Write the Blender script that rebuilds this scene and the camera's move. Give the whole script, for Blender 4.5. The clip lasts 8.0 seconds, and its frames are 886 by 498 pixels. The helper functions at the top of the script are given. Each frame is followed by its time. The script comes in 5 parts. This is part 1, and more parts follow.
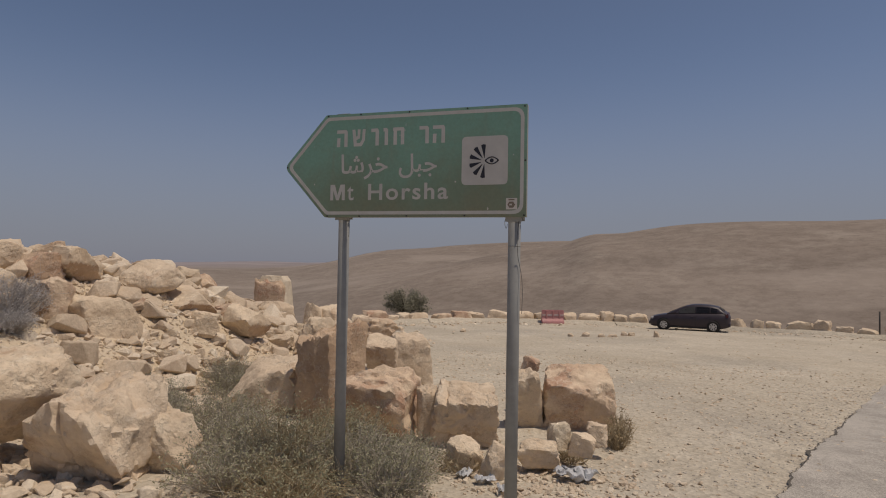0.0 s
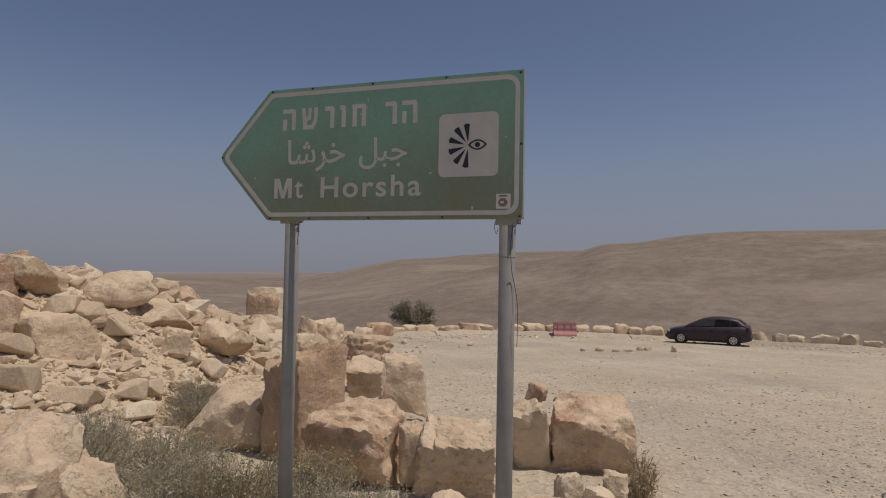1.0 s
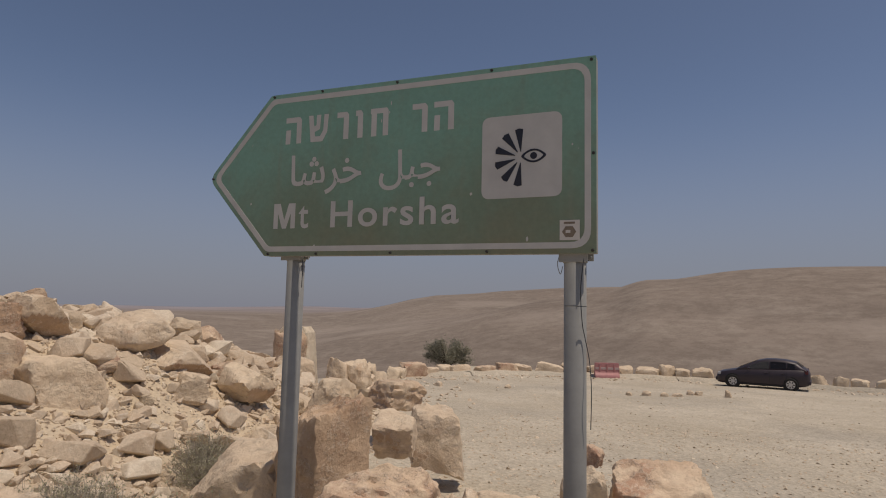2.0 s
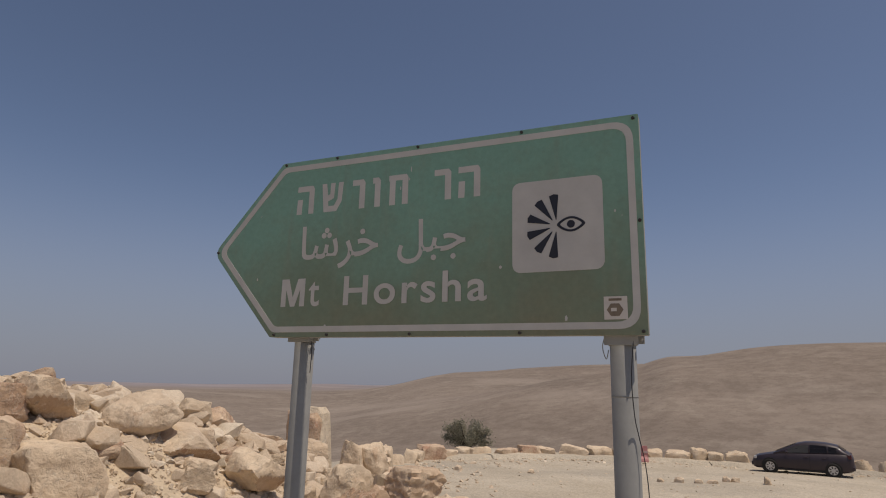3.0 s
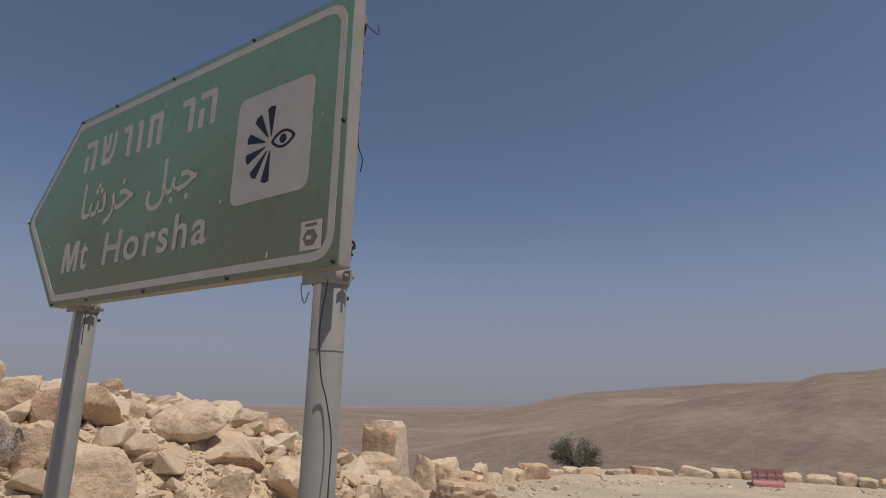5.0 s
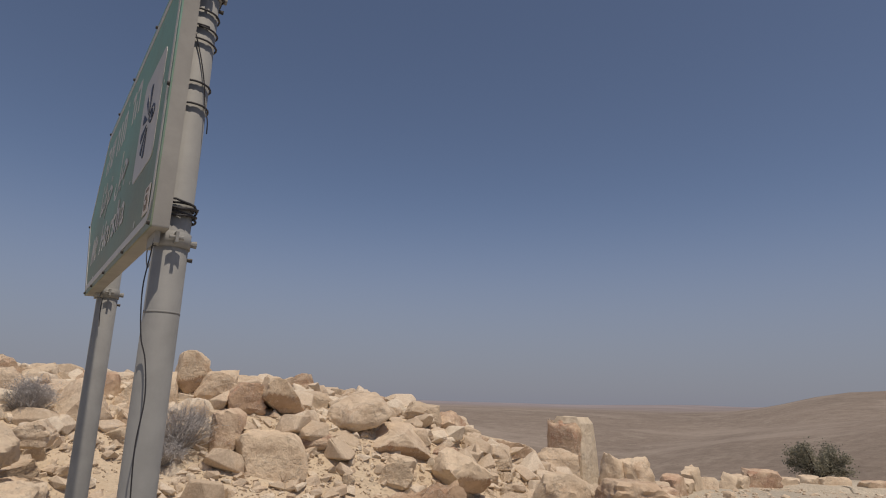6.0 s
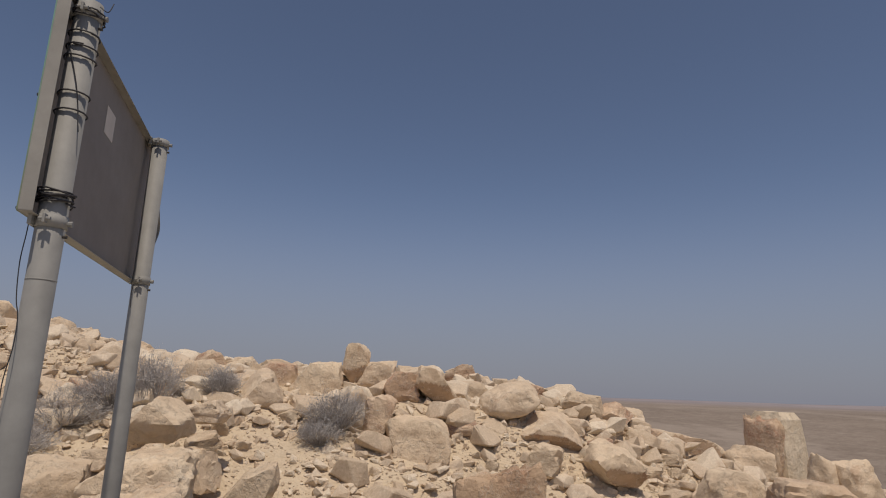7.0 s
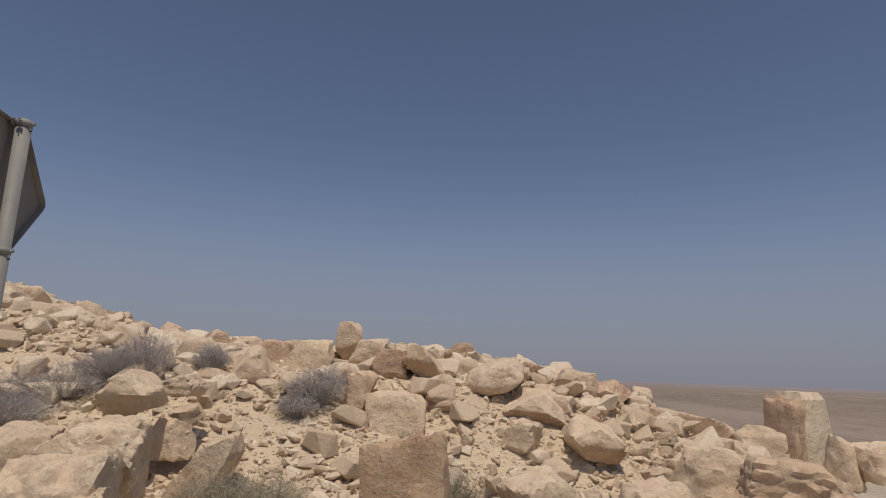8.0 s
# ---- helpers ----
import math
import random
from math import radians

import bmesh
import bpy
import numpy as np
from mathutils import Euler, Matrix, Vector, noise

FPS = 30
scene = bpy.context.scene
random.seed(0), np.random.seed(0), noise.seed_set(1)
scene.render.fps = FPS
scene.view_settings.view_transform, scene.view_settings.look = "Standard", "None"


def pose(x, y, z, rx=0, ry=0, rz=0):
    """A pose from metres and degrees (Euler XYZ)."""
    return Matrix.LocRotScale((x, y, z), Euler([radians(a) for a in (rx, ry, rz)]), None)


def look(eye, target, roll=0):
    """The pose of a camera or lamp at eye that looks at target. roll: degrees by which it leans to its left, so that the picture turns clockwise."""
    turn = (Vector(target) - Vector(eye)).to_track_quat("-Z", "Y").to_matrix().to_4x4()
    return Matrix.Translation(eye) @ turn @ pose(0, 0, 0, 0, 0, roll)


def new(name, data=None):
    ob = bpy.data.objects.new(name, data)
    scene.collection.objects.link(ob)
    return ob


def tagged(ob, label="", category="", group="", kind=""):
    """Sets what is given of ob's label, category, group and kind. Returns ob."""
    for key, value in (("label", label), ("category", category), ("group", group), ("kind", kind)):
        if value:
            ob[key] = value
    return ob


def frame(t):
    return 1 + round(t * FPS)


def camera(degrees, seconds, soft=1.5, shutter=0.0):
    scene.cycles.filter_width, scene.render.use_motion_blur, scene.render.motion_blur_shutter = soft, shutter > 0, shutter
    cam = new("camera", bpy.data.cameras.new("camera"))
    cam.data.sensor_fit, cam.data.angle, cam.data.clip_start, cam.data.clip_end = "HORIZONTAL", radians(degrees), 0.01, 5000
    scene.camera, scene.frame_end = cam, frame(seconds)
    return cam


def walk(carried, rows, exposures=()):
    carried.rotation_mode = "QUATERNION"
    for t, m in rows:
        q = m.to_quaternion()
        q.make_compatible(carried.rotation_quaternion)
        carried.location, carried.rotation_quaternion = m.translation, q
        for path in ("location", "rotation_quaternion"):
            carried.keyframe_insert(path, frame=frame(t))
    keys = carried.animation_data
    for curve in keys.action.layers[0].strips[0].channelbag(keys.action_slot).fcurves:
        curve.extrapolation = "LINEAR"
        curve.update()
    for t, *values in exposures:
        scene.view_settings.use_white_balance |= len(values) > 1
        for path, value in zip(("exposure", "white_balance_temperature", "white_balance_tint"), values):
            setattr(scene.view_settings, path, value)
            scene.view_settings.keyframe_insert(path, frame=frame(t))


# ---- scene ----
cam = camera(71.5, 8.0, soft=1.05)
METRES, EYE, TILT, LEAN, TURN = 6.9, 1.55, 0.0, 0.0, 17.3
ROWS = [
    (0.0, 0.0, 0.0, 0.0, -0.02, 1.39, -1.0),
    (0.5, 0.0189, 0.0745, 0.0034, 0.29, 1.81, -1.05),
    (1.0, 0.0316, 0.1468, 0.0059, 1.11, 2.26, -1.07),
    (2.5, 0.0159, 0.2918, 0.02, 5.61, 8.79, -1.36),
    (3.0, 0.0158, 0.3022, 0.0218, 6.01, 12.55, -1.33),
    (3.5, 0.0391, 0.3163, 0.0177, 6.29, 14.22, -1.15),
    (4.0, 0.0872, 0.3328, 0.0116, 8.38, 14.5, -0.87),
    (4.5, 0.1302, 0.3705, 0.0059, 12.32, 14.31, -0.99),
    (6.0, 0.2902, 0.4994, -0.0082, 37.8, 13.56, -1.6),
    (6.5, 0.3412, 0.5559, -0.0153, 52.15, 13.07, -1.79),
    (7.0, 0.3996, 0.623, -0.0228, 58.02, 12.78, -1.83),
    (7.5, 0.4426, 0.7012, -0.0289, 62.65, 12.1, -1.82),
    (8.0, 0.4897, 0.7828, -0.0359, 64.31, 11.28, -1.86),
]
walk(cam, [(t, pose(0, 0, EYE, TILT, LEAN, TURN) @ pose(METRES * x, METRES * y, METRES * z, 90 + pitch, roll, yaw)) for t, x, y, z, yaw, pitch, roll in ROWS],
     [(0.0, 0.22, 7120, 14), (1.2, 0.24, 7120, 14), (2.5, 0.32, 7120, 14), (3.5, 0.42, 7120, 14), (4.5, 0.42, 7120, 14), (6.0, 0.39, 7120, 14), (7.0, 0.36, 7120, 14), (8.0, 0.33, 7120, 14)])

# ---- light ----
SUN_EL, SUN_AZ = 70.0, -92.0            # height over the horizon; turn from +y towards -x
world = bpy.data.worlds.new("world")
scene.world = world
world.use_nodes = True
wn = world.node_tree.nodes
sky = wn.new("ShaderNodeTexSky")
sky.sky_type, sky.sun_disc = "NISHITA", False
sky.sun_elevation, sky.sun_rotation = radians(SUN_EL), radians(-SUN_AZ)
sky.altitude, sky.air_density, sky.dust_density, sky.ozone_density = 700, 0.65, 1.2, 0.8
# a dusty layer lies over the horizon all round and thins out upwards
toward = wn.new("ShaderNodeTexCoord")
rise = wn.new("ShaderNodeSeparateXYZ")
world.node_tree.links.new(toward.outputs["Generated"], rise.inputs[0])
thin = wn.new("ShaderNodeMapRange")
thin.interpolation_type = "SMOOTHERSTEP"
for key, value in (("From Min", -0.05), ("From Max", 0.37), ("To Min", 0.92), ("To Max", 0.0)):
    thin.inputs[key].default_value = value
world.node_tree.links.new(rise.outputs["Z"], thin.inputs["Value"])
dusty = wn.new("ShaderNodeMix")
dusty.data_type = "RGBA"
dusty.inputs[7].default_value = (2.08, 2.32, 2.98, 1)
world.node_tree.links.new(thin.outputs[0], dusty.inputs[0])
world.node_tree.links.new(sky.outputs[0], dusty.inputs[6])
world.node_tree.links.new(dusty.outputs[2], wn["Background"].inputs[0])
wn["Background"].inputs[1].default_value = 0.0745
sun_dir = Vector((-math.sin(radians(SUN_AZ)) * math.cos(radians(SUN_EL)), math.cos(radians(SUN_AZ)) * math.cos(radians(SUN_EL)), math.sin(radians(SUN_EL))))
lamp = bpy.data.lights.new("sun", "SUN")
lamp.energy, lamp.angle, lamp.color = 2.0, radians(0.55), (1.0, 0.93, 0.83)
new("sun", lamp).matrix_world = look(sun_dir * 50, (0, 0, 0))

# ---- materials ----
class Nodes:
    """Short hand for a material's node tree."""
    def __init__(self, name):
        self.mat = bpy.data.materials.new(name)
        self.mat.use_nodes = True
        self.tree = self.mat.node_tree
        self.bsdf = self.tree.nodes["Principled BSDF"]

    def add(self, kind, **values):
        node = self.tree.nodes.new(kind)
        for key, value in values.items():
            node.inputs[key.replace("_", " ")].default_value = value
        return node

    def link(self, a, b):
        self.tree.links.new(a, b)

    def coords(self, which="Object"):
        return self.tree.nodes.new("ShaderNodeTexCoord").outputs[which]

    def place(self):
        return self.tree.nodes.new("ShaderNodeNewGeometry").outputs["Position"]

    def noise(self, vec, scale, detail=6, rough=0.6, stretch=None):
        if stretch:
            m = self.add("ShaderNodeMapping", Scale=stretch)
            self.link(vec, m.inputs["Vector"])
            vec = m.outputs[0]
        n = self.add("ShaderNodeTexNoise", Scale=scale, Detail=detail, Roughness=rough)
        self.link(vec, n.inputs["Vector"])
        return n.outputs["Fac"]

    def cells(self, vec, scale, output="Distance", feature="F1"):
        n = self.add("ShaderNodeTexVoronoi", Scale=scale)
        n.feature = feature
        self.link(vec, n.inputs["Vector"])
        return n.outputs[output]

    def ramp(self, fac, *stops):
        n = self.tree.nodes.new("ShaderNodeValToRGB")
        el = n.color_ramp.elements
        while len(el) < len(stops):
            el.new(0.5)
        for e, (p, c) in zip(el, stops):
            e.position, e.color = p, (*c, 1) if len(c) == 3 else (c[0], c[0], c[0], 1)
        self.link(fac, n.inputs[0])
        return n.outputs[0]

    def mix(self, fac, a, b, how="MIX"):
        n = self.tree.nodes.new("ShaderNodeMix")
        n.data_type, n.blend_type = "RGBA", how
        for sock, v in ((n.inputs[0], fac), (n.inputs[6], a), (n.inputs[7], b)):
            if isinstance(v, (int, float)):
                sock.default_value = v if sock == n.inputs[0] else (v, v, v, 1)
            elif isinstance(v, tuple):
                sock.default_value = (*v, 1)
            else:
                self.link(v, sock)
        return n.outputs[2]

    def maths(self, how, a, b=0.0):
        n = self.tree.nodes.new("ShaderNodeMath")
        n.operation = how
        for sock, v in ((n.inputs[0], a), (n.inputs[1], b)):
            if isinstance(v, (int, float)):
                sock.default_value = v
            else:
                self.link(v, sock)
        return n.outputs[0]

    def bump(self, height, strength, distance, under=None):
        n = self.add("ShaderNodeBump", Strength=strength, Distance=distance)
        self.link(height, n.inputs["Height"])
        if under is not None:
            self.link(under, n.inputs["Normal"])
        return n.outputs[0]

    def finish(self, colour, rough=0.8, normal=None, metal=0.0, spec=0.3):
        b = self.bsdf
        if isinstance(colour, tuple):
            b.inputs["Base Color"].default_value = (*colour, 1)
        else:
            self.link(colour, b.inputs["Base Color"])
        if isinstance(rough, (int, float)):
            b.inputs["Roughness"].default_value = rough
        else:
            self.link(rough, b.inputs["Roughness"])
        b.inputs["Metallic"].default_value, b.inputs["Specular IOR Level"].default_value = metal, spec
        if normal is not None:
            self.link(normal, b.inputs["Normal"])
        return self.mat


def rock_material(name, pale, mid, rust, rust_amount):
    """Weathered limestone: pale dusty skin, bedded grain, iron stains in patches."""
    n = Nodes(name)
    v = n.coords("Object")
    rnd = n.tree.nodes.new("ShaderNodeObjectInfo").outputs["Random"]
    shift = n.tree.nodes.new("ShaderNodeVectorMath")
    shift.operation = "ADD"
    comb = n.tree.nodes.new("ShaderNodeCombineXYZ")
    n.link(n.maths("MULTIPLY", rnd, 37.0), comb.inputs[0])
    n.link(n.maths("MULTIPLY", rnd, 91.0), comb.inputs[2])
    n.link(v, shift.inputs[0])
    n.link(comb.outputs[0], shift.inputs[1])
    v = shift.outputs[0]
    big = n.noise(v, 2.2, 5, 0.62)
    fine = n.noise(v, 26, 7, 0.7)
    beds = n.noise(v, 5.0, 4, 0.6, (0.5, 0.5, 3.0))
    col = n.mix(n.ramp(big, (0.38, (0,)), (0.62, (1,))), mid, pale)
    col = n.mix(n.maths("MULTIPLY", n.ramp(beds, (0.42, (0,)), (0.6, (1,))), 0.35), col, mid)
    patch = n.ramp(n.noise(v, 1.7, 8, 0.72), (0.60 - 0.3 * rust_amount, (0,)), (0.70 - 0.2 * rust_amount, (1,)))
    col = n.mix(n.maths("MULTIPLY", patch, 0.85), col, rust)
    col = n.mix(0.20, col, n.ramp(fine, (0.3, (0.74, 0.70, 0.66)), (0.6, (1.08, 1.08, 1.07))), "MULTIPLY")
    # pale scratches and small dark pits
    scr = n.ramp(n.noise(v, 6.0, 6, 0.75, (1, 0.25, 1.6)), (0.60, (0,)), (0.66, (1,)))
    col = n.mix(n.maths("MULTIPLY", scr, 0.45), col, (0.84, 0.77, 0.66))
    pits = n.ramp(n.noise(v, 17, 5, 0.7), (0.27, (1,)), (0.33, (0,)))
    col = n.mix(n.maths("MULTIPLY", pits, 0.35), col, (0.40, 0.29, 0.20))
    # the broken skin: wide soft stains, and chipped scars with a pale fresh edge
    stain = n.noise(v, 4.0, 8, 0.7)
    col = n.mix(0.42, col, n.ramp(stain, (0.36, (0.72, 0.66, 0.60)), (0.52, (1.0, 0.99, 0.97)), (0.66, (1.10, 1.10, 1.08))), "MULTIPLY")
    flake = n.noise(v, 3.4, 7, 0.72)
    rim = n.ramp(flake, (0.525, (0,)), (0.545, (1,)), (0.57, (0,)))
    col = n.mix(n.maths("MULTIPLY", rim, 0.35), col, (0.86, 0.79, 0.67))
    h0 = n.bump(n.ramp(flake, (0.52, (0,)), (0.55, (1,))), 0.55, 0.02)
    tint = n.ramp(rnd, (0.0, (0.93, 0.90, 0.86)), (0.5, (1.0, 0.97, 0.94)), (1.0, (1.05, 1.02, 0.97)))
    col = n.mix(1.0, col, tint, "MULTIPLY")
    h1 = n.bump(n.noise(v, 5, 7, 0.66), 0.9, 0.06, h0)
    h2 = n.bump(fine, 0.4, 0.012, h1)
    h3 = n.bump(n.ramp(n.noise(v, 2.6, 6, 0.75), (0.488, (1,)), (0.5, (0,)), (0.512, (1,))), 0.35, 0.02, h2)
    return n.finish(col, 0.92, h3, spec=0.15)


LIMESTONE = rock_material("limestone", (0.755, 0.645, 0.505), (0.665, 0.545, 0.415), (0.46, 0.33, 0.235), 0.09)
RUSTY = rock_material("iron_stained_limestone", (0.74, 0.62, 0.48), (0.64, 0.495, 0.37), (0.46, 0.285, 0.205), 0.46)
BROWN = rock_material("iron_brown_break_and_shade", (0.60, 0.465, 0.345), (0.50, 0.37, 0.265), (0.40, 0.265, 0.19), 0.28)
DRESSED = rock_material("sawn_limestone", (0.76, 0.68, 0.55), (0.69, 0.60, 0.47), (0.42, 0.33, 0.23), 0.05)


def ground_material():
    """Pale crushed limestone, with darker desert soil past the lot's edge."""
    n = Nodes("desert_ground")
    v = n.place()
    sep = n.tree.nodes.new("ShaderNodeSeparateXYZ")
    n.link(v, sep.inputs[0])
    big = n.noise(v, 0.35, 6, 0.6)
    mid = n.noise(v, 3.0, 8, 0.7)
    fine = n.noise(v, 60, 5, 0.7)
    peb = n.cells(v, 22, "Color")
    pebd = n.cells(v, 22, "Distance")
    lot = n.mix(n.ramp(big, (0.35, (0,)), (0.65, (1,))), (0.575, 0.51, 0.405), (0.68, 0.615, 0.505))
    lot = n.mix(n.maths("MULTIPLY", n.ramp(mid, (0.45, (0,)), (0.7, (1,))), 0.5), lot, (0.49, 0.42, 0.32))
    grey = n.ramp(n.noise(v, 0.16, 5, 0.6), (0.48, (0,)), (0.62, (1,)))
    lot = n.mix(n.maths("MULTIPLY", grey, 0.6), lot, (0.45, 0.41, 0.345))
    lot = n.mix(0.45, lot, n.ramp(peb, (0.1, (0.55, 0.53, 0.5)), (0.8, (1.05, 1.03, 1.0))), "MULTIPLY")
    lot = n.mix(0.40, lot, n.ramp(fine, (0.3, (0.5, 0.48, 0.46)), (0.7, (1, 1, 1))), "MULTIPLY")
    spoil = n.maths("MULTIPLY", n.ramp(n.maths("MULTIPLY", sep.outputs["X"], -0.1), (0.48, (0,)), (0.62, (1,))), n.ramp(n.maths("MULTIPLY", sep.outputs["Y"], 0.05), (0.62, (1,)), (0.78, (0,))))
    lot = n.mix(n.maths("MULTIPLY", spoil, 0.7), lot, n.ramp(mid, (0.3, (0.56, 0.435, 0.295)), (0.7, (0.70, 0.575, 0.415))))
    # hills: brown stony slopes with faint beds and pale gullies
    h_big = n.noise(v, 0.006, 8, 0.62)
    h_mid = n.noise(v, 0.05, 8, 0.7, (1, 1, 3))
    beds = n.noise(v, 0.02, 6, 0.6, (0.12, 0.12, 5))
    hill = n.mix(n.ramp(h_big, (0.35, (0,)), (0.65, (1,))), (0.238, 0.196, 0.162), (0.296, 0.248, 0.207))
    hill = n.mix(n.maths("MULTIPLY", n.ramp(beds, (0.45, (0,)), (0.6, (1,))), 0.45), hill, (0.205, 0.170, 0.142))
    hill = n.mix(n.maths("MULTIPLY", n.ramp(h_mid, (0.50, (0,)), (0.66, (1,))), 0.35), hill, (0.39, 0.34, 0.285))
    stony = n.ramp(n.noise(v, 0.16, 9, 0.78, (1, 1, 2)), (0.42, (0.72, 0.70, 0.68)), (0.56, (1.08, 1.08, 1.07)))
    hill = n.mix(0.5, hill, stony, "MULTIPLY")
    scrub = n.ramp(n.cells(v, 0.35), (0.10, (1,)), (0.22, (0,)))
    hill = n.mix(n.maths("MULTIPLY", scrub, 0.25), hill, (0.10, 0.085, 0.06))
    wadi = n.ramp(n.noise(v, 0.011, 7, 0.62, (0.35, 1, 1)), (0.52, (0,)), (0.60, (1,)))
    hill = n.mix(n.maths("MULTIPLY", wadi, 0.40), hill, (0.38, 0.325, 0.275))
    # distance haze put into the colour: the farthest land turns mauve grey
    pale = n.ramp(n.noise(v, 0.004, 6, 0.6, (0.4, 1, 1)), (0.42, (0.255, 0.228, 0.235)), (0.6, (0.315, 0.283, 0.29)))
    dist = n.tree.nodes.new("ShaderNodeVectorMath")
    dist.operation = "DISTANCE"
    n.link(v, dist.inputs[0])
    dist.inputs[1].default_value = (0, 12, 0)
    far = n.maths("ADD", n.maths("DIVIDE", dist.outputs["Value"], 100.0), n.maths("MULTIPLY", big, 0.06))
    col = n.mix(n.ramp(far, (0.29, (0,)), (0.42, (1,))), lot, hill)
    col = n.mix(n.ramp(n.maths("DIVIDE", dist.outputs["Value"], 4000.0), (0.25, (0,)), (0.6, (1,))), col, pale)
    b1 = n.bump(mid, 0.5, 0.05)
    b2 = n.bump(pebd, 0.6, 0.02, b1)
    b3 = n.bump(h_mid, 0.6, 1.2, b2)
    return n.finish(col, 0.95, b3, spec=0.1)


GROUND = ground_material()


def gravel_material():
    n = Nodes("loose_stones")
    g = n.tree.nodes.new("ShaderNodeNewGeometry")
    v = n.coords()
    col = n.ramp(g.outputs["Random Per Island"], (0.0, (0.62, 0.505, 0.375)), (0.5, (0.71, 0.585, 0.445)), (1.0, (0.83, 0.735, 0.59)))
    fine = n.noise(v, 30, 6, 0.7)
    col = n.mix(0.5, col, n.ramp(fine, (0.3, (0.5, 0.47, 0.44)), (0.7, (1, 1, 1))), "MULTIPLY")
    blot = n.noise(v, 4.5, 6, 0.7)
    col = n.mix(n.maths("MULTIPLY", n.ramp(blot, (0.5, (0,)), (0.68, (1,))), 0.5), col, (0.47, 0.335, 0.225))
    scr = n.ramp(n.noise(v, 9.0, 6, 0.75, (1, 0.3, 1.6)), (0.6, (0,)), (0.66, (1,)))
    col = n.mix(n.maths("MULTIPLY", scr, 0.4), col, (0.80, 0.74, 0.64))
    rough_skin = n.bump(n.noise(v, 14, 8, 0.72), 0.6, 0.03)
    return n.finish(col, 0.93, n.bump(fine, 0.6, 0.012, rough_skin), spec=0.15)


GRAVEL = gravel_material()


def crumb_material():
    n = Nodes("asphalt_crumbs")
    g = n.tree.nodes.new("ShaderNodeNewGeometry")
    col = n.ramp(g.outputs["Random Per Island"], (0.0, (0.34, 0.31, 0.275)), (1.0, (0.55, 0.50, 0.44)))
    fine = n.noise(n.coords(), 60, 4, 0.7)
    col = n.mix(0.4, col, n.ramp(fine, (0.3, (0.5, 0.5, 0.5)), (0.7, (1, 1, 1))), "MULTIPLY")
    return n.finish(col, 0.93, n.bump(fine, 0.4, 0.01), spec=0.15)


CRUMBS = crumb_material()


def asphalt_material():
    n = Nodes("worn_asphalt")
    v = n.place()
    big, fine = n.noise(v, 0.8, 6, 0.6), n.noise(v, 90, 4, 0.7)
    grit = n.cells(v, 130, "Color")
    col = n.mix(n.ramp(big, (0.35, (0,)), (0.65, (1,))), (0.425, 0.395, 0.35), (0.53, 0.49, 0.435))
    col = n.mix(0.7, col, n.ramp(grit, (0.2, (0.45, 0.45, 0.45)), (0.8, (1.2, 1.18, 1.15))), "MULTIPLY")
    worn = n.ramp(n.noise(v, 3.2, 8, 0.75), (0.40, (0.80, 0.79, 0.78)), (0.55, (1.06, 1.06, 1.05)))
    col = n.mix(0.55, col, worn, "MULTIPLY")
    return n.finish(col, 0.9, n.bump(fine, 0.5, 0.008), spec=0.2)


ASPHALT = asphalt_material()


def plain(name, colour, rough=0.6, metal=0.0, grain=0.25, scale=14, bump=0.15, spec=0.4):
    """A surface of one colour with grain, blotches and light wear."""
    n = Nodes(name)
    v = n.coords()
    a, b = n.noise(v, scale, 7, 0.65), n.noise(v, scale * 0.18, 5, 0.6)
    col = n.mix(grain, colour, n.ramp(a, (0.3, (0.45, 0.45, 0.45)), (0.7, (1.1, 1.1, 1.1))), "MULTIPLY")
    col = n.mix(grain, col, n.ramp(b, (0.3, (0.6, 0.58, 0.55)), (0.7, (1.1, 1.1, 1.1))), "MULTIPLY")
    r = n.ramp(b, (0.3, (max(rough - 0.1, 0.02),)), (0.7, (min(rough + 0.1, 1),)))
    return n.finish(col, r, n.bump(a, bump, 0.004), metal, spec)


GALV = plain("galvanised_steel", (0.305, 0.310, 0.300), 0.68, 0.05, 0.35, 9)
GALV_DARK = plain("dull_sheet_steel", (0.27, 0.25, 0.235), 0.7, 0.1, 0.3, 6)
SHEET_EDGE = plain("dusty_sheet_edge", (0.36, 0.355, 0.33), 0.7, 0.1, 0.4, 8)
BOLT = plain("dark_bolt", (0.07, 0.065, 0.06), 0.6, 0.5)
WIRE = plain("dark_wire", (0.035, 0.035, 0.04), 0.6)
SIGN_WHITE = plain("faded_white_film", (0.56, 0.55, 0.52), 0.5, 0, 0.22, 10, 0.05)
SIGN_BLACK = plain("black_film", (0.022, 0.024, 0.035), 0.5, 0, 0.2, 10, 0.05)
STICKER = plain("sticker_paper", (0.66, 0.62, 0.57), 0.6, 0, 0.2, 20, 0.05)
STICKER_BROWN = plain("sticker_brown", (0.24, 0.19, 0.14), 0.6, 0, 0.5, 40, 0.05)


